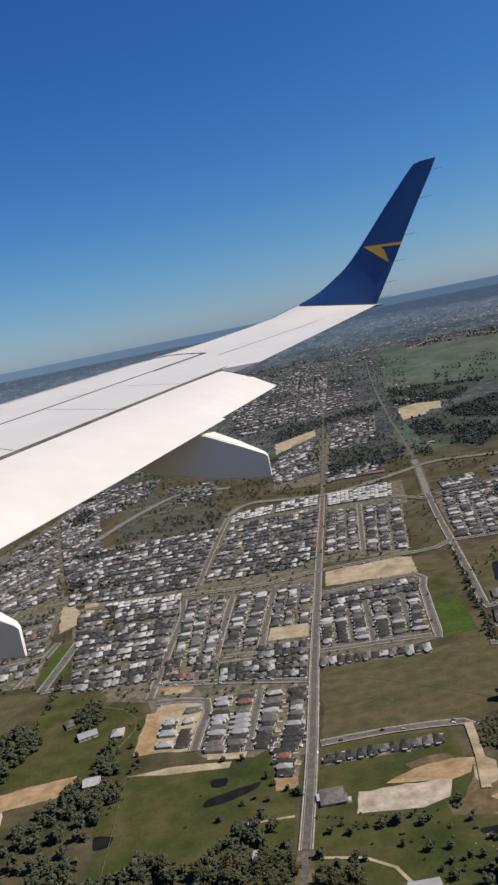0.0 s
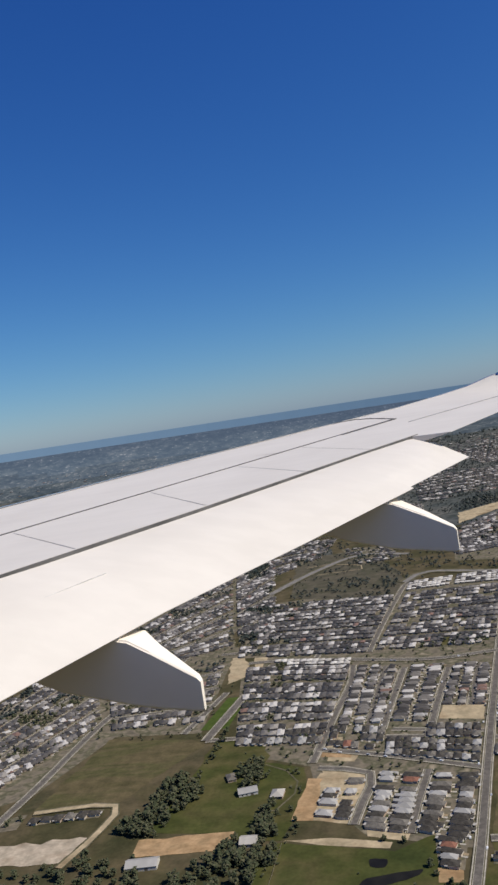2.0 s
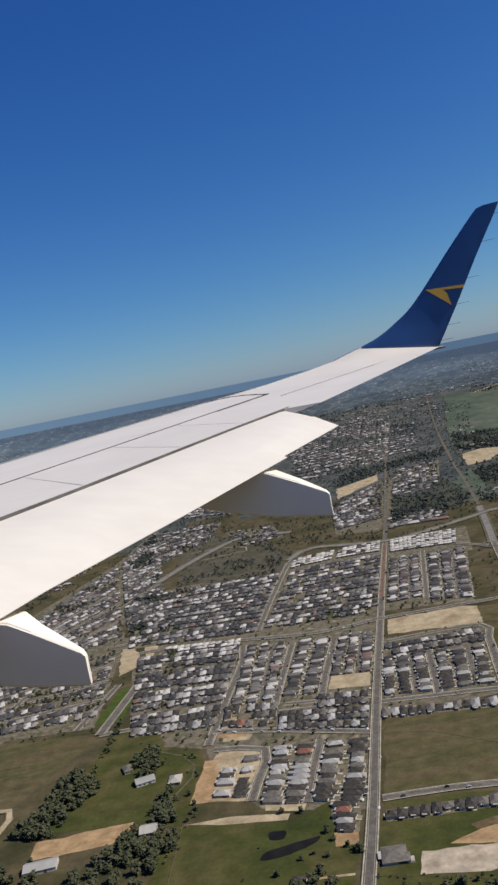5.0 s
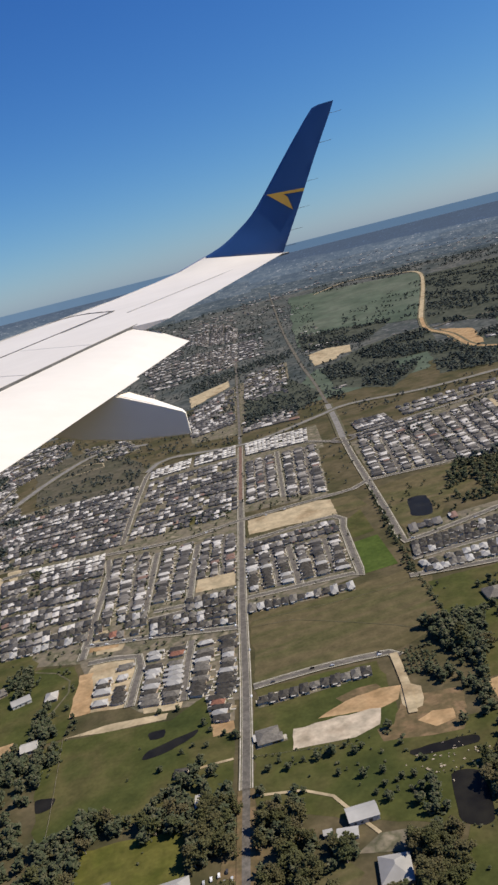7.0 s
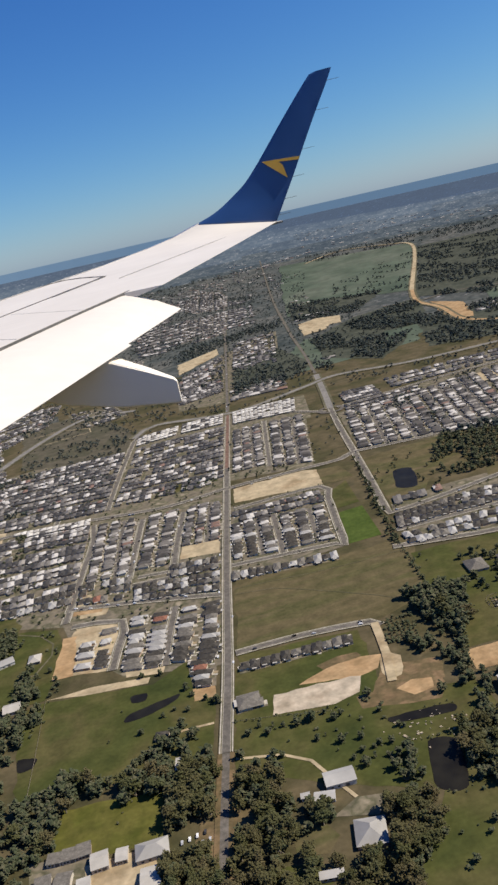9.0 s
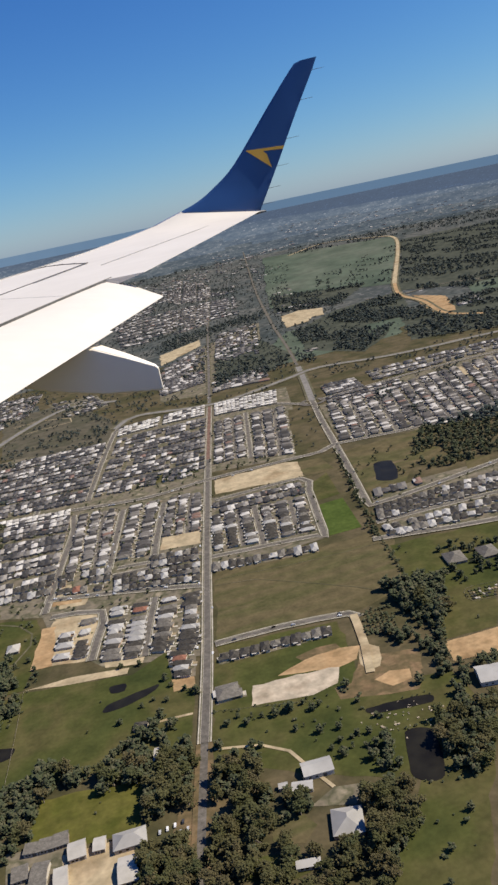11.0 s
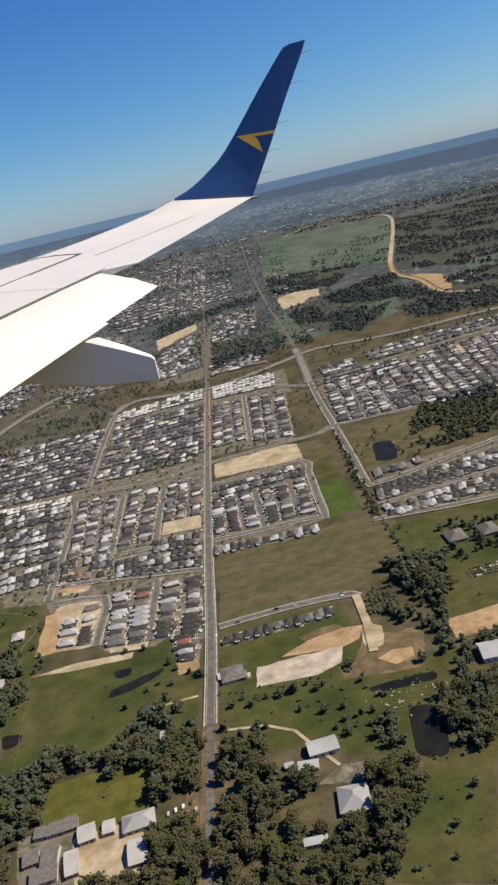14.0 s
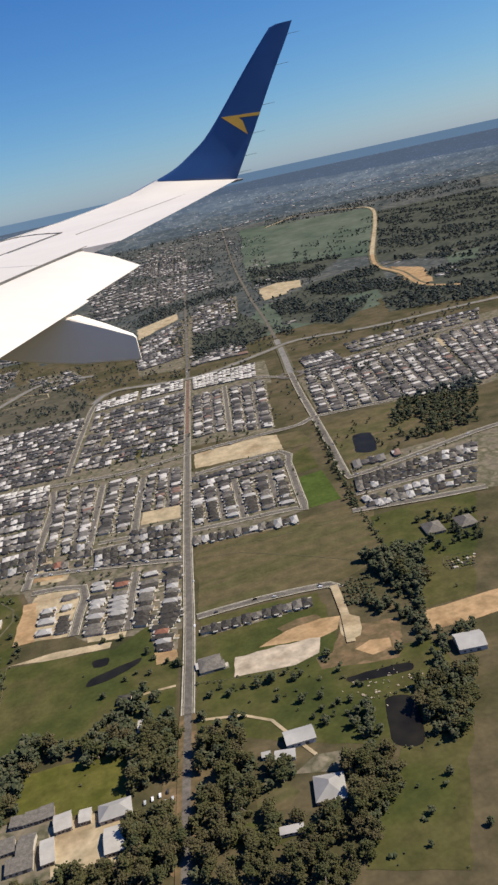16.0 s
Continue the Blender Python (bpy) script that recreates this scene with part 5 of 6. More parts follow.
keep_near = [t for t in TREES[:NEAR_TREES] if free(t[0], t[1])]
keep_far = [t for t in TREES[NEAR_TREES:] if free(t[0], t[1])]
TREES, NEAR_TREES = keep_near + keep_far, len(keep_near)
tree_models = []
near = sorted(TREES[:NEAR_TREES], key=lambda t: math.hypot(t[0] - 60, t[1]) - 40 * t[2])
rest = near[300:] + TREES[NEAR_TREES:]
for k, (x, y, h) in enumerate(near[:300]):
    m = Matrix.LocRotScale((x, y, 0.05), Euler((0, 0, random.uniform(0, 6.28))), None)
    s = h / 9.0
    if k < 6 or 80 <= k < 86:
        leaves, boughs = crown(40 + k, 760, 0.39) if k < 6 else crown(40 + k, 400, 0.50)
        t = new("tree")
        tagged(t, "olive green gum tree with an open leafy crown", "tree", "trees of the paddocks")
        part("trunk", trunk(boughs), M["bark"], t)
        part("crown", leaves, M["leaf"], t)
        tree_models.append(t)
        t.matrix_basis = m @ Matrix.Diagonal((s, s, s, 1))
        continue
    c = copy_thing(tree_models[k % 6 + (6 if k > 85 else 0)], m)
    c.scale = (s * random.uniform(1.0, 1.45), s * random.uniform(1.0, 1.45), s)
mid_models = [crown(160 + k, 80, 1.02, 12, 2.4)[0] for k in range(4)]
far_models = [crown(90 + k, 30, 1.25, 8, 2.4)[0] for k in range(4)]
tiny_models = [crown(120 + k, 6, 2.3, 6, 2.2)[0] for k in range(4)]
speck_models = [crown(140 + k, 4, 2.9, 4, 2.0)[0] for k in range(4)]
tv, tf, mv, mf = [], [], [], []
for k, (x, y, h) in enumerate(rest):
    pos, s = settle(x, y, 0.0)
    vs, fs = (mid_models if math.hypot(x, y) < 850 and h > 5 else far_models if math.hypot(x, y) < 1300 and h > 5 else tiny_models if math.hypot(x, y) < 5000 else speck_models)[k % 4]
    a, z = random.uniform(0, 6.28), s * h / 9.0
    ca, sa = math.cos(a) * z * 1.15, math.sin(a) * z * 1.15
    # beyond 1300 m trees take the leaf colours that hold the haze tint
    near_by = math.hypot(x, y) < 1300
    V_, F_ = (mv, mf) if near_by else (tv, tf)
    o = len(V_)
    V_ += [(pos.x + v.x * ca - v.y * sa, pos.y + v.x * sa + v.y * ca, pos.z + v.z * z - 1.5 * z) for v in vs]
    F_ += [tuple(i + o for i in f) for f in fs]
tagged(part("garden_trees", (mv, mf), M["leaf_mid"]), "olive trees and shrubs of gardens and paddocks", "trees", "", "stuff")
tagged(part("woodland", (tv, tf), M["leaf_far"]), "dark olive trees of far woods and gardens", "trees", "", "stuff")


# ---- parked cars ----
def car(pos, turn, paint, label):
    ob = new("car")
    tagged(ob, label, "car", "parked cars")
    ob.location, ob.rotation_euler = (*pos, 0.5), (0, 0, turn)
    part("body", merged(loft_box(-2.2, 2.2, -0.88, 0.88, 0.3, 0.85, 0.08), loft_box(-1.7, 1.0, -0.78, 0.78, 0.85, 1.45, 0.28)), paint, ob)
    for x in (-1.35, 1.35):
        for y in (-0.8, 0.8):
            part("wheel", ([(x + 0.32 * math.cos(k * math.pi / 4), y + s, 0.32 + 0.32 * math.sin(k * math.pi / 4)) for s in (-0.1, 0.1) for k in range(8)],
                           [tuple(range(7, -1, -1)), tuple(range(8, 16))] + [(k, (k + 1) % 8, 8 + (k + 1) % 8, 8 + k) for k in range(8)]), M["pond"], ob)
    part("windscreen", ([(1.02, -0.7, 0.9), (1.02, 0.7, 0.9), (0.76, 0.58, 1.42), (0.76, -0.58, 1.42)], [(0, 1, 2, 3)]), M["pond"], ob)
    return ob


def loft_box(x0, x1, y0, y1, z0, z1, taper):
    return ([(x0, y0, z0), (x1, y0, z0), (x1, y1, z0), (x0, y1, z0), (x0 + taper, y0 + taper * 0.4, z1), (x1 - taper, y0 + taper * 0.4, z1), (x1 - taper, y1 - taper * 0.4, z1), (x0 + taper, y1 - taper * 0.4, z1)],
            [(3, 2, 1, 0), (4, 5, 6, 7), (0, 1, 5, 4), (1, 2, 6, 5), (2, 3, 7, 6), (3, 0, 4, 7)])


PAINTS = []
for words, col in (("white", (0.75, 0.75, 0.74)), ("silver", (0.42, 0.43, 0.44)), ("dark grey", (0.05, 0.05, 0.055)), ("blue", (0.04, 0.07, 0.16))):
    pm, n_, l_, b_ = nodes_of(words.replace(" ", "_") + "_car_paint", 0.3)
    l_.new(ramp(n_, l_, noise_at(n_, l_, 3.0, 3), [(0.3, tuple(c * 0.92 for c in col)), (0.7, col)]), b_.inputs["Base Color"])
    PAINTS.append((words, pm))
random.seed(21)
park0, park1 = Vector((-35, 480)), Vector((-12, 484))
for k in range(9):
    p = park0.lerp(park1, k / 8) + Vector((random.uniform(-1, 1), (k % 2) * 9))
    words, pm = random.choice(PAINTS[:3])
    car(p, 1.4 + random.gauss(0, 0.05), pm, words + " car parked beside the school")
for k in range(12):
    p0, p1 = Vector((36, 681)), Vector((119, 1122))
    p = p0.lerp(p1, (k + random.random()) / 12) + Vector((random.choice((-7.5, 8.0)), 0))
    words, pm = random.choice(PAINTS[:3])
    car(p, 1.38, pm, words + " car parked at the road side")

for pts, n in ((((145, 1250), (236, 1715), (412, 2685)), 10), (((-229, 1295), (-83, 1260), (42, 1222), (249, 1224)), 12), (((363, 1242), (312, 975), (382, 956), (511, 978)), 10), (((-108, 935), (-38, 907), (65, 859)), 8), (((63, 1175), (14, 951)), 5), (((1, 1193), (-35, 982)), 5), (((54, 720), (120, 715), (187, 702)), 7)):
    line = smooth_line(pts, 6.0)
    for k in range(n):
        i = random.randrange(1, len(line) - 2)
        d = (line[i + 1] - line[i]).normalized()
        side = random.choice((-1, 1))
        p = line[i] + Vector((-d.y, d.x)) * side * 2.2
        words, pm = random.choice(PAINTS[:3])
        c = car(p, math.atan2(d.y, d.x), pm, words + " car on a suburban street")
        c.location = settle(p.x, p.y, 1.0)[0]

# broken white rubble on the grass
rv2, rf2 = [], []
r0, r1 = Vector((144, 530)), Vector((197, 520))
for k in range(46):
    p = r0.lerp(r1, random.random()) + Vector((random.gauss(0, 9), random.gauss(0, 9)))
    a, b, c = (random.uniform(0.3, 1.1) for _ in range(3))
    vs, fs = box(p.x - a, p.x + a, p.y - b * 0.6, p.y + b * 0.6, 0.1, 0.4 + c * 0.5)
    o = len(rv2)
    rv2 += [(x + random.uniform(-0.25, 0.25), y + random.uniform(-0.25, 0.25), z) for x, y, z in vs]
    rf2 += [tuple(i + o for i in f) for f in fs]
tagged(part("rubble", (rv2, rf2), M["pale"]), "broken pale concrete rubble on grass", "rubble", "", "stuff")

bv, bf = [], []
for i in range(9):
    for j in range(4):
        if random.random() < 0.85:
            p = Vector((304, 678)).lerp(Vector((336, 674)), (i + 0.5) / 9).lerp(Vector((300, 657)).lerp(Vector((322, 653)), (i + 0.5) / 9), (j + 0.5) / 4)
            a, b = random.uniform(0.7, 1.3), random.uniform(1.2, 2.0)
            vs, fs = box(p.x - a, p.x + a, p.y - b, p.y + b, 0.1, random.uniform(0.6, 1.5))
            o = len(bv)
            bv += vs
            bf += [tuple(k + o for k in f) for f in fs]
tagged(part("planting_beds", (bv, bf), M["plots"]), "small planted beds and pallets in a fenced yard", "planting beds", "", "stuff")

# ---- fences and pale tracks of the paddocks ----
def fence(pts, label):
    ob = new("fence")
    tagged(ob, label, "fence", "paddock fences")
    line = smooth_line(pts, 8.0)
    ob.location = (line[0].x, line[0].y, 0.1)
    for p in line[::2]:
        part("post", box(p.x - 0.08 - line[0].x, p.x + 0.08 - line[0].x, p.y - 0.08 - line[0].y, p.y + 0.08 - line[0].y, 0, 1.4), M["bark"], ob)
    for z in (0.5, 0.85, 1.2):
        vs, fs = strip(line, -0.03, 0.03, z + 0.04, 0.08)
        part("rail", ([v - Vector((line[0].x, line[0].y, 0)) for v in vs], fs), M["bark"], ob)


fence(((337, 676), (304, 681), (299, 656), (324, 651)), "dark timber fence round a stock yard")
fence(((244, 605), (237, 574), (275, 569)), "dark timber fence round a sand arena")
fence(((31, 610), (75, 595), (112, 581)), "post and rail fence across green grass")
fence(((-135, 739), (-141, 655), (-146, 595)), "post and rail fence beside a paddock")


# ---- the aircraft's wing: forward, outboard and up from the eye ----
AHEAD, OUT = Vector((-0.9681, 0.2505, 0)), Vector((0.2505, 0.9681, 0))


def W(fwd, out, up):
    return AHEAD * fwd + OUT * out + Vector((0, 0, EYE + up))


def skin_z(out):
    return -1.0 + 0.0695 * out


def line_at(pts, out):
    """A point of a spanwise line at that distance outboard."""
    for a, b in zip(pts, pts[1:]):
        if out <= b[1] or b is pts[-1]:
            t = (out - a[1]) / (b[1] - a[1])
            return tuple(a[i] + (b[i] - a[i]) * t for i in range(3))


def loft(sections, close=True):
    """A skin through rings of points of equal count, closed at its ends."""
    n = len(sections[0])
    vs = [p for s in sections for p in s]
    fs = [(i * n + j, i * n + (j + 1) % n, (i + 1) * n + (j + 1) % n, (i + 1) * n + j) for i in range(len(sections) - 1) for j in range(n)]
    if close:
        fs += [tuple(reversed(range(n))), tuple(range((len(sections) - 1) * n, len(sections) * n))]
    bm = bmesh.new()
    bv = [bm.verts.new(p) for p in vs]
    for f in fs:
        bm.faces.new([bv[i] for i in f])
    bmesh.ops.recalc_face_normals(bm, faces=bm.faces[:])
    return bm


def foil(le, te, thick, up, n=9, nose=0.5, bulge=0.0):
    """A wing section from leading to trailing edge; up is the direction of its upper side."""
    le, te = Vector(le), Vector(te)
    top = [te.lerp(le, i / n) + up * (bulge * math.sin(math.pi * i / n)) for i in range(n + 1)]
    low = []
    for i in range(1, n + 1):
        u = i / n                      # from nose back
        t = thick * (2.6 * (math.sqrt(u) - u) * (1 - nose) + nose * 4 * u * (1 - u) * 0.8) + 0.004
        low.append(le.lerp(te, u) - up * t)
    tip = le + (le - te).normalized() * thick * 0.10 - up * thick * 0.16
    return top + [tip] + low


def smoothed(ob, angle=0.6):
    for p in ob.data.polygons:
        p.use_smooth = True
    for e in ob.data.edges:
        e.use_edge_sharp = False
    ob.data.set_sharp_from_angle(angle=angle)
    return ob


wp, n_, l_, b_ = nodes_of("white_wing_paint", 0.5)
w1 = ramp(n_, l_, noise_at(n_, l_, 1.3, 5), [(0.3, (0.600, 0.563, 0.510)), (0.7, (0.648, 0.610, 0.556))])
w2 = ramp(n_, l_, noise_at(n_, l_, 9.0, 5, stretch=(0.25, 1.0, 1.0), turn=0.25), [(0.42, (0.90, 0.90, 0.90)), (0.60, (1.0, 1.0, 1.0))])
l_.new(mixed(n_, l_, w1, w2, 0.3, "MULTIPLY"), b_.inputs["Base Color"])
b_.inputs["Specular IOR Level"].default_value = 0.12
navy, n_, l_, b_ = nodes_of("navy_gloss_paint", 0.28)
l_.new(ramp(n_, l_, noise_at(n_, l_, 2.0, 4), [(0.3, (0.022, 0.064, 0.178)), (0.7, (0.026, 0.074, 0.205))]), b_.inputs["Base Color"])
gold, n_, l_, b_ = nodes_of("gold_paint", 0.4)
l_.new(ramp(n_, l_, noise_at(n_, l_, 6.0, 3), [(0.3, (0.64, 0.34, 0.035)), (0.7, (0.71, 0.39, 0.05))]), b_.inputs["Base Color"])
seam, n_, l_, b_ = nodes_of("dark_seal_gap", 0.8)
l_.new(ramp(n_, l_, noise_at(n_, l_, 4.0, 4), [(0.3, (0.06, 0.058, 0.055)), (0.7, (0.12, 0.115, 0.11))]), b_.inputs["Base Color"])
grey_metal, n_, l_, b_ = nodes_of("bare_grey_metal", 0.5, 0.2)
l_.new(ramp(n_, l_, noise_at(n_, l_, 7.0, 4), [(0.3, (0.24, 0.235, 0.225)), (0.7, (0.32, 0.31, 0.30))]), b_.inputs["Base Color"])
scuffed, n_, l_, b_ = nodes_of("scuffed_white_paint", 0.6)
l_.new(ramp(n_, l_, noise_at(n_, l_, 9.0, 5), [(0.42, (0.46, 0.455, 0.445)), (0.58, (0.60, 0.59, 0.58))]), b_.inputs["Base Color"])
lead, n_, l_, b_ = nodes_of("polished_leading_edge", 0.22, 0.8)
l_.new(ramp(n_, l_, noise_at(n_, l_, 3.0, 4), [(0.3, (0.62, 0.63, 0.66)), (0.7, (0.72, 0.73, 0.76))]), b_.inputs["Base Color"])

wing = new("aircraft")
wing.location = W(3.0, 0.9, -0.95)
tagged(wing, "white airliner with lowered flaps and a navy upturned winglet", "aircraft")


def on_wing(name, bm, material, parent=None, label="", smooth=True):
    ob = part(name, bm, material, parent or wing, label)
    if not parent:
        ob.matrix_parent_inverse = Matrix.Translation(-wing.location)
    return smoothed(ob) if smooth else ob


LE = [(10.34, -0.9, -1.066), (9.26, 0.9, -0.94), (6.65, 5.26, -0.634), (4.49, 8.88, -0.383), (2.67, 11.68, -0.188), (2.10, 12.3, -0.10), (1.72, 12.48, -0.03), (1.31, 12.6, 0.09)]
HINGE = [(4.05, -0.9, -1.066), (3.95, 0.9, -0.94), (3.80, 3.35, -0.767), (2.86, 5.48, -0.62), (2.09, 7.42, -0.484), (1.71, 8.31, -0.422)]
AIL = [(1.37, 8.05, -0.44), (0.86, 9.85, -0.315), (0.12, 12.685, -0.125)]
SPOIL = [(5.95, 2.0, -0.861), (5.08, 3.96, -0.725), (3.65, 7.12, -0.505), (2.30, 10.18, -0.292)]
up_w = Vector((0, 0, 1))
secs = []
for o in (-0.9, 0.9, 3.35, 5.48, 7.42, 8.31):
    a, b = line_at(LE, o), line_at(HINGE, o)
    secs.append(foil(W(*a), W(*b), 0.115 * (a[0] - b[0]), up_w, bulge=0.0))
on_wing("wing_skin", loft(secs), wp)
secs = []
for o, oa in ((8.315, 8.2), (9.4, 9.2), (10.6, 10.2), (11.68, 11.3), (12.3, 12.0), (12.48, 12.35), (12.595, 12.68)):
    a, b = line_at(LE, o), line_at(AIL, oa)
    secs.append(foil(W(*a), W(*b), 0.10 * (a[0] - b[0]), up_w, bulge=0.0))
on_wing("outer_wing_skin", loft(secs), wp)


def ribbon(pts, width, depth=0.006, lift=0.008):
    """A thin strip along points on the skin, wide along the flight direction."""
    secs_ = []
    for f, o, z in pts:
        secs_.append([W(f - width / 2, o, z + lift), W(f + width / 2, o, z + lift), W(f + width / 2, o, z + lift - depth), W(f - width / 2, o, z + lift - depth)])
    return loft(secs_)


def plate(a, b, c, d, rise=0.02, thick=0.05):
    """A flat panel with four corners on the skin."""
    q = [Vector(p) for p in (a, b, c, d)]
    return loft([[W(*p) + Vector((0, 0, rise)) for p in q], [W(*p) + Vector((0, 0, rise - thick)) for p in q]])


def rod(a, b, r):
    a, b = Vector(a), Vector(b)
    d = (b - a).normalized()
    s = d.orthogonal().normalized()
    t = d.cross(s)
    return loft([[p + (s * math.cos(k * math.pi / 3) + t * math.sin(k * math.pi / 3)) * rr for k in range(6)] for p, rr in ((a, r), (b, r * 0.6))])


# spoilers between their front line and the rear lip, with gaps between them
JOINTS = [1.1, 2.2, 3.32, 4.50, 5.58, 6.7, 7.6, 8.28]
SWEEP = dict(zip(JOINTS, [0.3, 0.4, 0.52, 0.80, 1.0, 0.9, 0.9, 0.88]))
for oa, ob_ in zip(JOINTS, JOINTS[1:]):
    g = 0.0012
    fa, fb = line_at(SPOIL, oa + SWEEP[oa]), line_at(SPOIL, ob_ + SWEEP[ob_])
    ra, rb = line_at(HINGE, oa + g), line_at(HINGE, ob_ - g)
    lip = 0.015
    on_wing("spoiler", plate((fa[0] - 0.018, fa[1] + g, fa[2]), (fb[0] - 0.018, fb[1] - g, fb[2]), (rb[0] - lip, rb[1], rb[2]), (ra[0] - lip, ra[1], ra[2]), 0.007, 0.02), wp, smooth=False)
on_wing("panel_gap", ribbon([(f, o, z + 0.004) for f, o, z in SPOIL], 0.030, lift=0.008), seam)
for a, b in (((2.31, 10.19), (2.50, 10.42)), ((2.50, 10.42), (2.72, 10.66)), ((2.72, 10.66), (2.98, 10.84)), ((2.98, 10.84), (3.17, 10.80)), ((3.17, 10.80), (3.42, 10.46)), ((3.42, 10.46), (3.86, 9.78)), ((3.86, 9.78), (4.44, 8.86))):
    on_wing("panel_gap", rod(W(*a, skin_z(a[1]) + 0.002), W(*b, skin_z(b[1]) + 0.002), 0.010), seam)
on_wing("panel_gap", ribbon([(2.02, 9.62, -0.331), (1.04, 11.51, -0.20), (0.86, 11.86, -0.176)], 0.006), grey_metal)
on_wing("rear_gap", ribbon([(f - 0.027, o, z - 0.004) for f, o, z in HINGE], 0.018, 0.03), seam)
for o in JOINTS[1:-1]:
    a, b = line_at(HINGE, o), line_at(SPOIL, o + SWEEP[o])
    m_ = Vector(a).lerp(Vector(b), 0.94)
    q = [W(p[0], p[1] + s, skin_z(p[1]) + z) for p, s in ((a, -0.004), (m_, -0.003), (m_, 0.003), (a, 0.004)) for z in (0.0082,)]
    low_ = [p - Vector((0, 0, 0.002)) for p in q]
    on_wing("panel_gap", loft([q, low_]), grey_metal)
# polished leading edge strip
secs = []
for f, o, z in LE:
    c = 0.05 + 0.012 * (12.8 - o)
    secs.append([W(f - c, o, z + 0.012), W(f + 0.01, o, z + 0.004), W(f + 0.06, o, z - 0.04), W(f + 0.05, o, z - 0.10), W(f - 0.01, o, z - 0.06)])
on_wing("leading_edge", loft(secs), lead, label="polished metal leading edge strip")

# flaps, lowered
FLAP = [(2.965, 3.06, -1.222), (2.53, 4.25, -1.07), (2.02, 5.5, -0.94), (1.50, 6.92, -0.797), (1.545, 6.94, -0.79), (1.21, 8.08, -0.703), (1.19, 8.20, -0.695), (1.30, 8.29, -0.66)]
secs = []
for o in (3.065, 4.25, 5.5, 6.92, 6.94, 8.08, 8.2, 8.29):
    a, b = line_at(HINGE, o), line_at(FLAP, o)
    a = (a[0] + 0.01, a[1], a[2] - 0.008)
    up_f = Vector((0, 0, 1)) - AHEAD * 0.42
    secs.append(foil(W(*a), W(*b), 0.13 * (a[0] - b[0]), up_f.normalized(), bulge=0.045 if o < 8.2 else 0.02))
on_wing("flap", loft(secs), wp, label="outboard flap lowered below the wing")
scuff = []
for o in (3.72, 3.92, 4.12, 4.32):
    a, b = Vector(line_at(HINGE, o)) - Vector((0, 0, 0.008)), Vector(line_at(FLAP, o))
    scuff.append([W(*a.lerp(b, u)) + up_f.normalized() * (0.045 * math.sin(math.pi * u) + h_) for u, h_ in ((0.4475, 0.004), (0.450, 0.004), (0.450, -0.01), (0.4475, -0.01))])
on_wing("flap_seam", loft(scuff), scuffed, smooth=False)
INFLAP = [(1.7, -0.6, -1.60), (2.3, 0.9, -1.40), (2.72, 2.0, -1.26), (2.98, 3.05, -1.226)]
secs = []
for o in (-0.6, 0.9, 2.0, 3.05):
    a, b = line_at(HINGE, o), line_at(INFLAP, o)
    a = (a[0] + 0.01, a[1], a[2] - 0.008)
    secs.append(foil(W(*a), W(*b), 0.13 * (a[0] - b[0]), (Vector((0, 0, 1)) - AHEAD * 0.42).normalized(), bulge=0.05))
on_wing("flap", loft(secs), wp, label="inboard flap lowered below the wing")
# dark slots by the front edge of the inboard flap
up_f = (Vector((0, 0, 1)) - AHEAD * 0.42).normalized()
for o0, o1, u in ((2.74, 2.86, 0.05), (2.91, 3.01, 0.10), (2.92, 3.02, 0.14)):
    corners = []
    for o in (o0, o1):
        a, b = Vector(line_at(HINGE, o)) - Vector((0, 0, 0.008)), Vector(line_at(INFLAP, o))
        for w_ in ((-0.006, 0.006) if o == o0 else (0.006, -0.006)):
            corners.append(W(*a.lerp(b, u + w_)) + up_f * (0.05 * math.sin(math.pi * u) + 0.006))
    on_wing("flap_slot", loft([corners, [p - up_f * 0.012 for p in corners]]), seam, smooth=False)
# the grey end plate between the two flaps
secs = []
for t in range(9):
    u = t / 8
    a = Vector((3.79, 3.10, -0.818)).lerp(Vector((3.06, 3.08, -1.17)), u)
    zb = a.z + 0.075 * math.sin(math.pi * u) + 0.015
    secs.append([W(a.x, 3.05, zb), W(a.x, 3.125, zb + 0.006), W(a.x, 3.125, zb - 0.10), W(a.x, 3.05, zb - 0.10)])
seal_grey, n_, l_, b_ = nodes_of("grey_rubber_seal", 0.6)
l_.new(ramp(n_, l_, noise_at(n_, l_, 7.0, 4), [(0.3, (0.13, 0.128, 0.12)), (0.7, (0.19, 0.185, 0.175))]), b_.inputs["Base Color"])
on_wing("flap_seal", loft(secs), seal_grey, label="grey metal seal between the flaps")


def fairing(face, rows):
    """A flap track fairing: a flat inboard side, a narrow top that slopes aft, a blunt tail. Rows: forward, top, bottom, width."""
    secs_ = []
    for f, zt, zl, w in rows:
        r = min(0.012, w * 0.3)
        drop = 0.02 * w
        corners = ((face, zt), (face + w, zt - drop), (face + 0.8 * w, zl + 0.35 * w), (face + 0.3 * w, zl), (face, zl + 0.01))
        ring = []
        for k, c in enumerate(corners):
            a, b = Vector(corners[k - 1]), Vector(corners[(k + 1) % 5])
            c = Vector(c)
            for q in (c + (a - c).normalized() * r, c.lerp((a + b) / 2, 0.06), c + (b - c).normalized() * r):
                ring.append(W(f, q.x, q.y))
        secs_.append(ring)
    return loft(secs_)


fm, n_, l_, b_ = nodes_of("pale_grey_fairing_paint", 0.42)
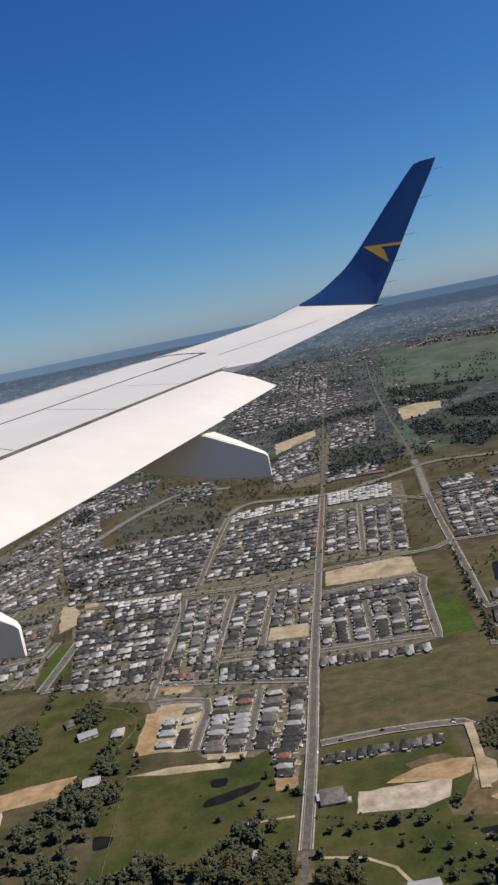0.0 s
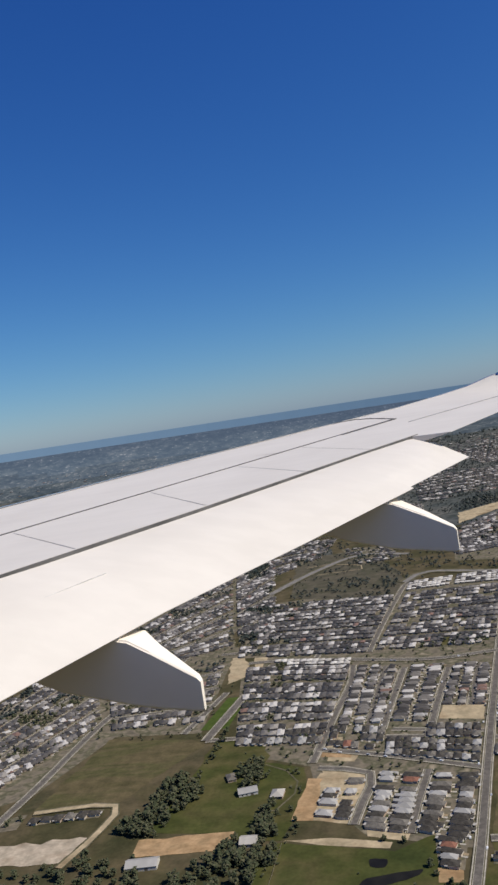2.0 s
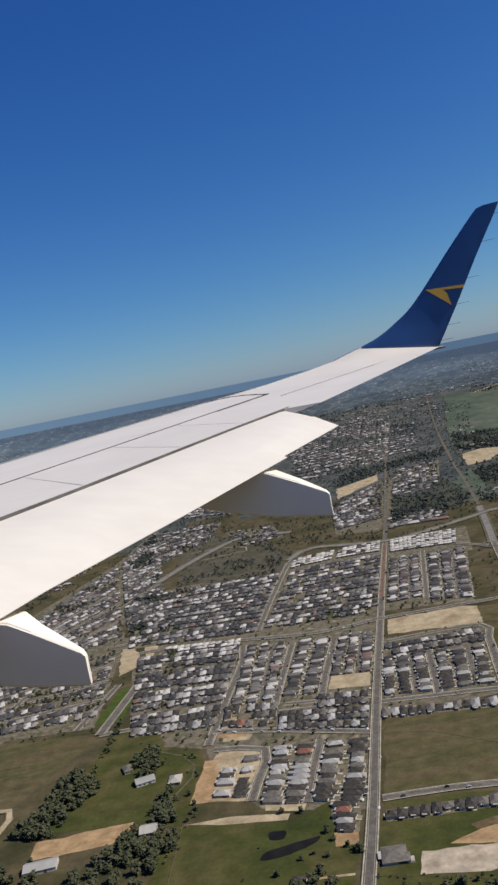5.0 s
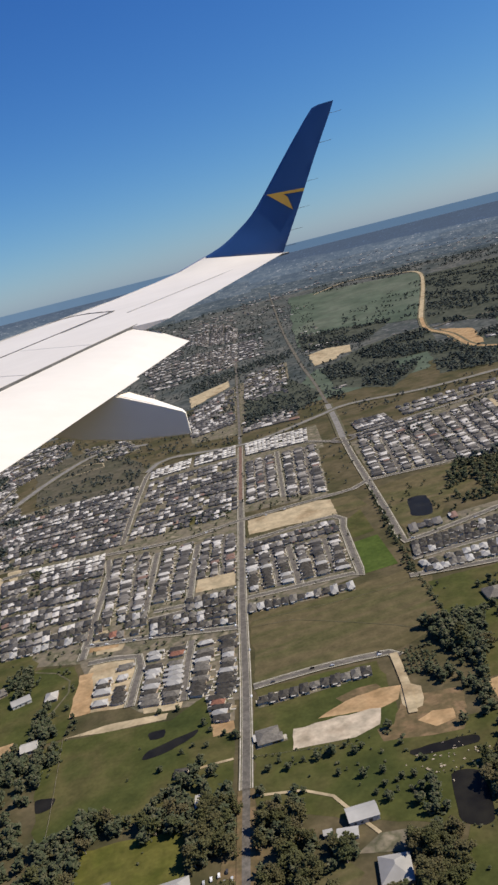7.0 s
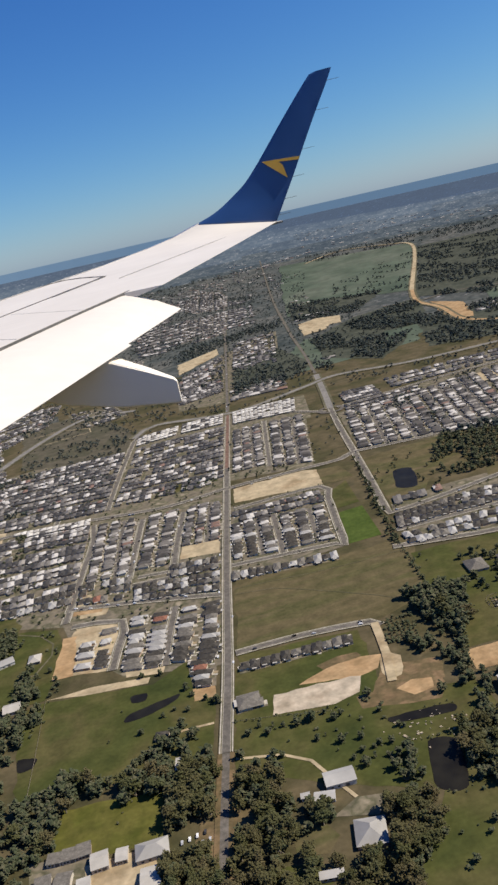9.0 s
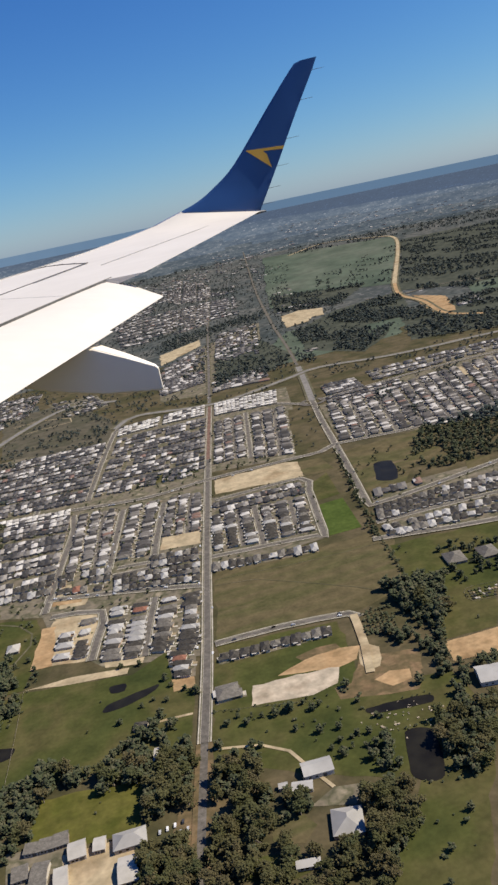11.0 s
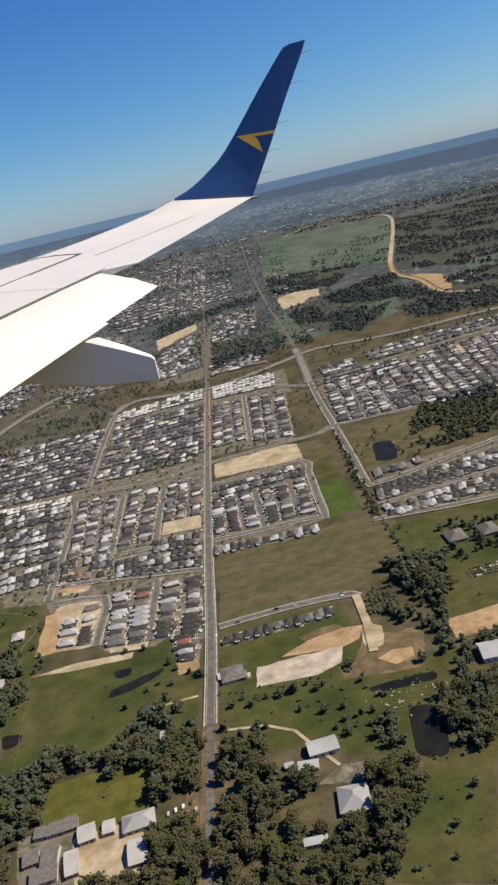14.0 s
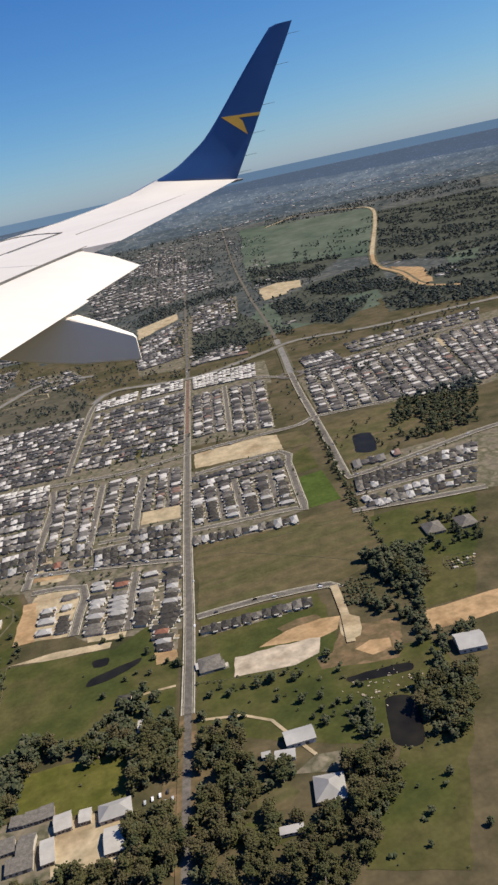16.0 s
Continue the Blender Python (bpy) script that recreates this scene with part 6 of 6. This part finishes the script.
l_.new(ramp(n_, l_, noise_at(n_, l_, 2.2, 5), [(0.3, (0.88, 0.80, 0.68)), (0.7, (0.93, 0.855, 0.73))]), b_.inputs["Base Color"])

smoothed(on_wing("flap_track_fairing", fairing(6.58, [(3.0, -0.66, -0.76, 0.14), (2.6, -0.70, -0.94, 0.22), (2.295, -0.75, -1.074, 0.24), (2.04, -0.80, -1.162, 0.24), (1.63, -0.862, -1.262, 0.27), (1.37, -0.985, -1.292, 0.17), (1.16, -1.092, -1.312, 0.06), (1.135, -1.12, -1.305, 0.035)]), fm, smooth=False), 0.3)
smoothed(on_wing("flap_track_fairing", fairing(3.90, [(4.1, -0.92, -1.02, 0.14), (3.7, -0.98, -1.23, 0.20), (3.34, -1.03, -1.372, 0.22), (3.107, -1.07, -1.45, 0.22), (2.61, -1.14, -1.53, 0.23), (2.476, -1.205, -1.543, 0.15), (2.20, -1.348, -1.553, 0.05), (2.175, -1.375, -1.545, 0.03)]), fm, smooth=False), 0.3)
smoothed(on_wing("flap_track_fairing", fairing(2.26, [(3.2, -1.18, -1.27, 0.09), (2.95, -1.22, -1.33, 0.11), (2.80, -1.25, -1.38, 0.10), (2.65, -1.32, -1.405, 0.04), (2.63, -1.34, -1.40, 0.025)]), fm, smooth=False), 0.3)

# winglet
WL = [((1.31, 12.6, 0.09), (0.12, 12.685, -0.125)), ((1.0, 12.66, 0.19), (-0.0, 12.70, 0.06)), ((0.71, 12.72, 0.35), (-0.12, 12.725, 0.25)), ((0.36, 12.76, 0.61), (-0.29, 12.755, 0.52)), ((-0.29, 12.83, 1.31), (-0.66, 12.82, 1.13)), ((-0.757, 12.88, 1.788), (-1.0, 12.87, 1.66)), ((-0.85, 12.88, 1.812), (-1.09, 12.885, 1.818))]
TILT = (0.75, 0.9, 1.0, 1.0, 1.0, 1.0, 1.0)
smooth_wl = []
for k in range(len(WL) - 1):
    for j in range(4 if k < 5 else 1):
        t = j / 4
        ends = []
        for e in (0, 1):
            p0, p1, p2, p3 = (Vector(WL[max(0, min(len(WL) - 1, k + d))][e]) for d in (-1, 0, 1, 2))
            ends.append(0.5 * (2 * p1 + (p2 - p0) * t + (2 * p0 - 5 * p1 + 4 * p2 - p3) * t * t + (3 * p1 - p0 - 3 * p2 + p3) * t ** 3))
        smooth_wl.append((ends[0], ends[1], TILT[k] + (TILT[k + 1] - TILT[k]) * t))
smooth_wl.append((WL[-1][0], WL[-1][1], 1.0))
secs = []
for a, b, tilt in smooth_wl:
    inward = (Vector((0, 0, 1)) * (1 - tilt) - OUT * tilt).normalized()
    secs.append(foil(W(*a), W(*b), 0.07 * (a[0] - b[0]), inward, bulge=0.006))
winglet = on_wing("winglet", loft(secs), navy, label="glossy navy blue upturned winglet")
smoothed(winglet, 1.4)
EMB = [(0.165, 0.754), (-0.405, 0.717), (-0.385, 0.674), (-0.083, 0.702), (-0.133, 0.649), (-0.17, 0.453)]
bm = bmesh.new()
front = [bm.verts.new(W(f, 12.737 + 0.133 * (z - 0.453), z) - OUT * 0.016) for f, z in EMB]
back_ = [bm.verts.new(v.co + OUT * 0.02) for v in front]
bm.faces.new(front)
for i in range(len(front)):
    bm.faces.new((front[i], front[(i + 1) % 6], back_[(i + 1) % 6], back_[i]))
bmesh.ops.recalc_face_normals(bm, faces=bm.faces[:])
emblem = on_wing("emblem", bm, gold, winglet, "plain golden arrow shape", False)


for z in (-0.04, 0.169, 0.451, 0.80, 1.286, 1.653):
    f = 0.12 - (z + 0.125) * 0.623
    o = 12.69 + 0.1 * z
    on_wing("static_wick", rod(W(f, o, z), W(f - 0.185, o, z + 0.002), 0.0032), seam)
on_wing("navigation_light", rod(W(0.20, 12.66, -0.139), W(0.03, 12.69, -0.140), 0.026), grey_metal)

# the white fuselage behind the eye
secs = []
for f, k in ((-9.0, 0.86), (-6.0, 0.97), (-2.0, 1.0), (4.0, 1.0), (10.0, 1.0), (14.0, 1.0)):
    secs.append([W(f, -1.98 + 1.5 * k * math.cos(a * math.pi / 24), 0.1 + 1.68 * k * math.sin(a * math.pi / 24)) for a in range(48)])
on_wing("fuselage", loft(secs), wp, label="plain white fuselage")
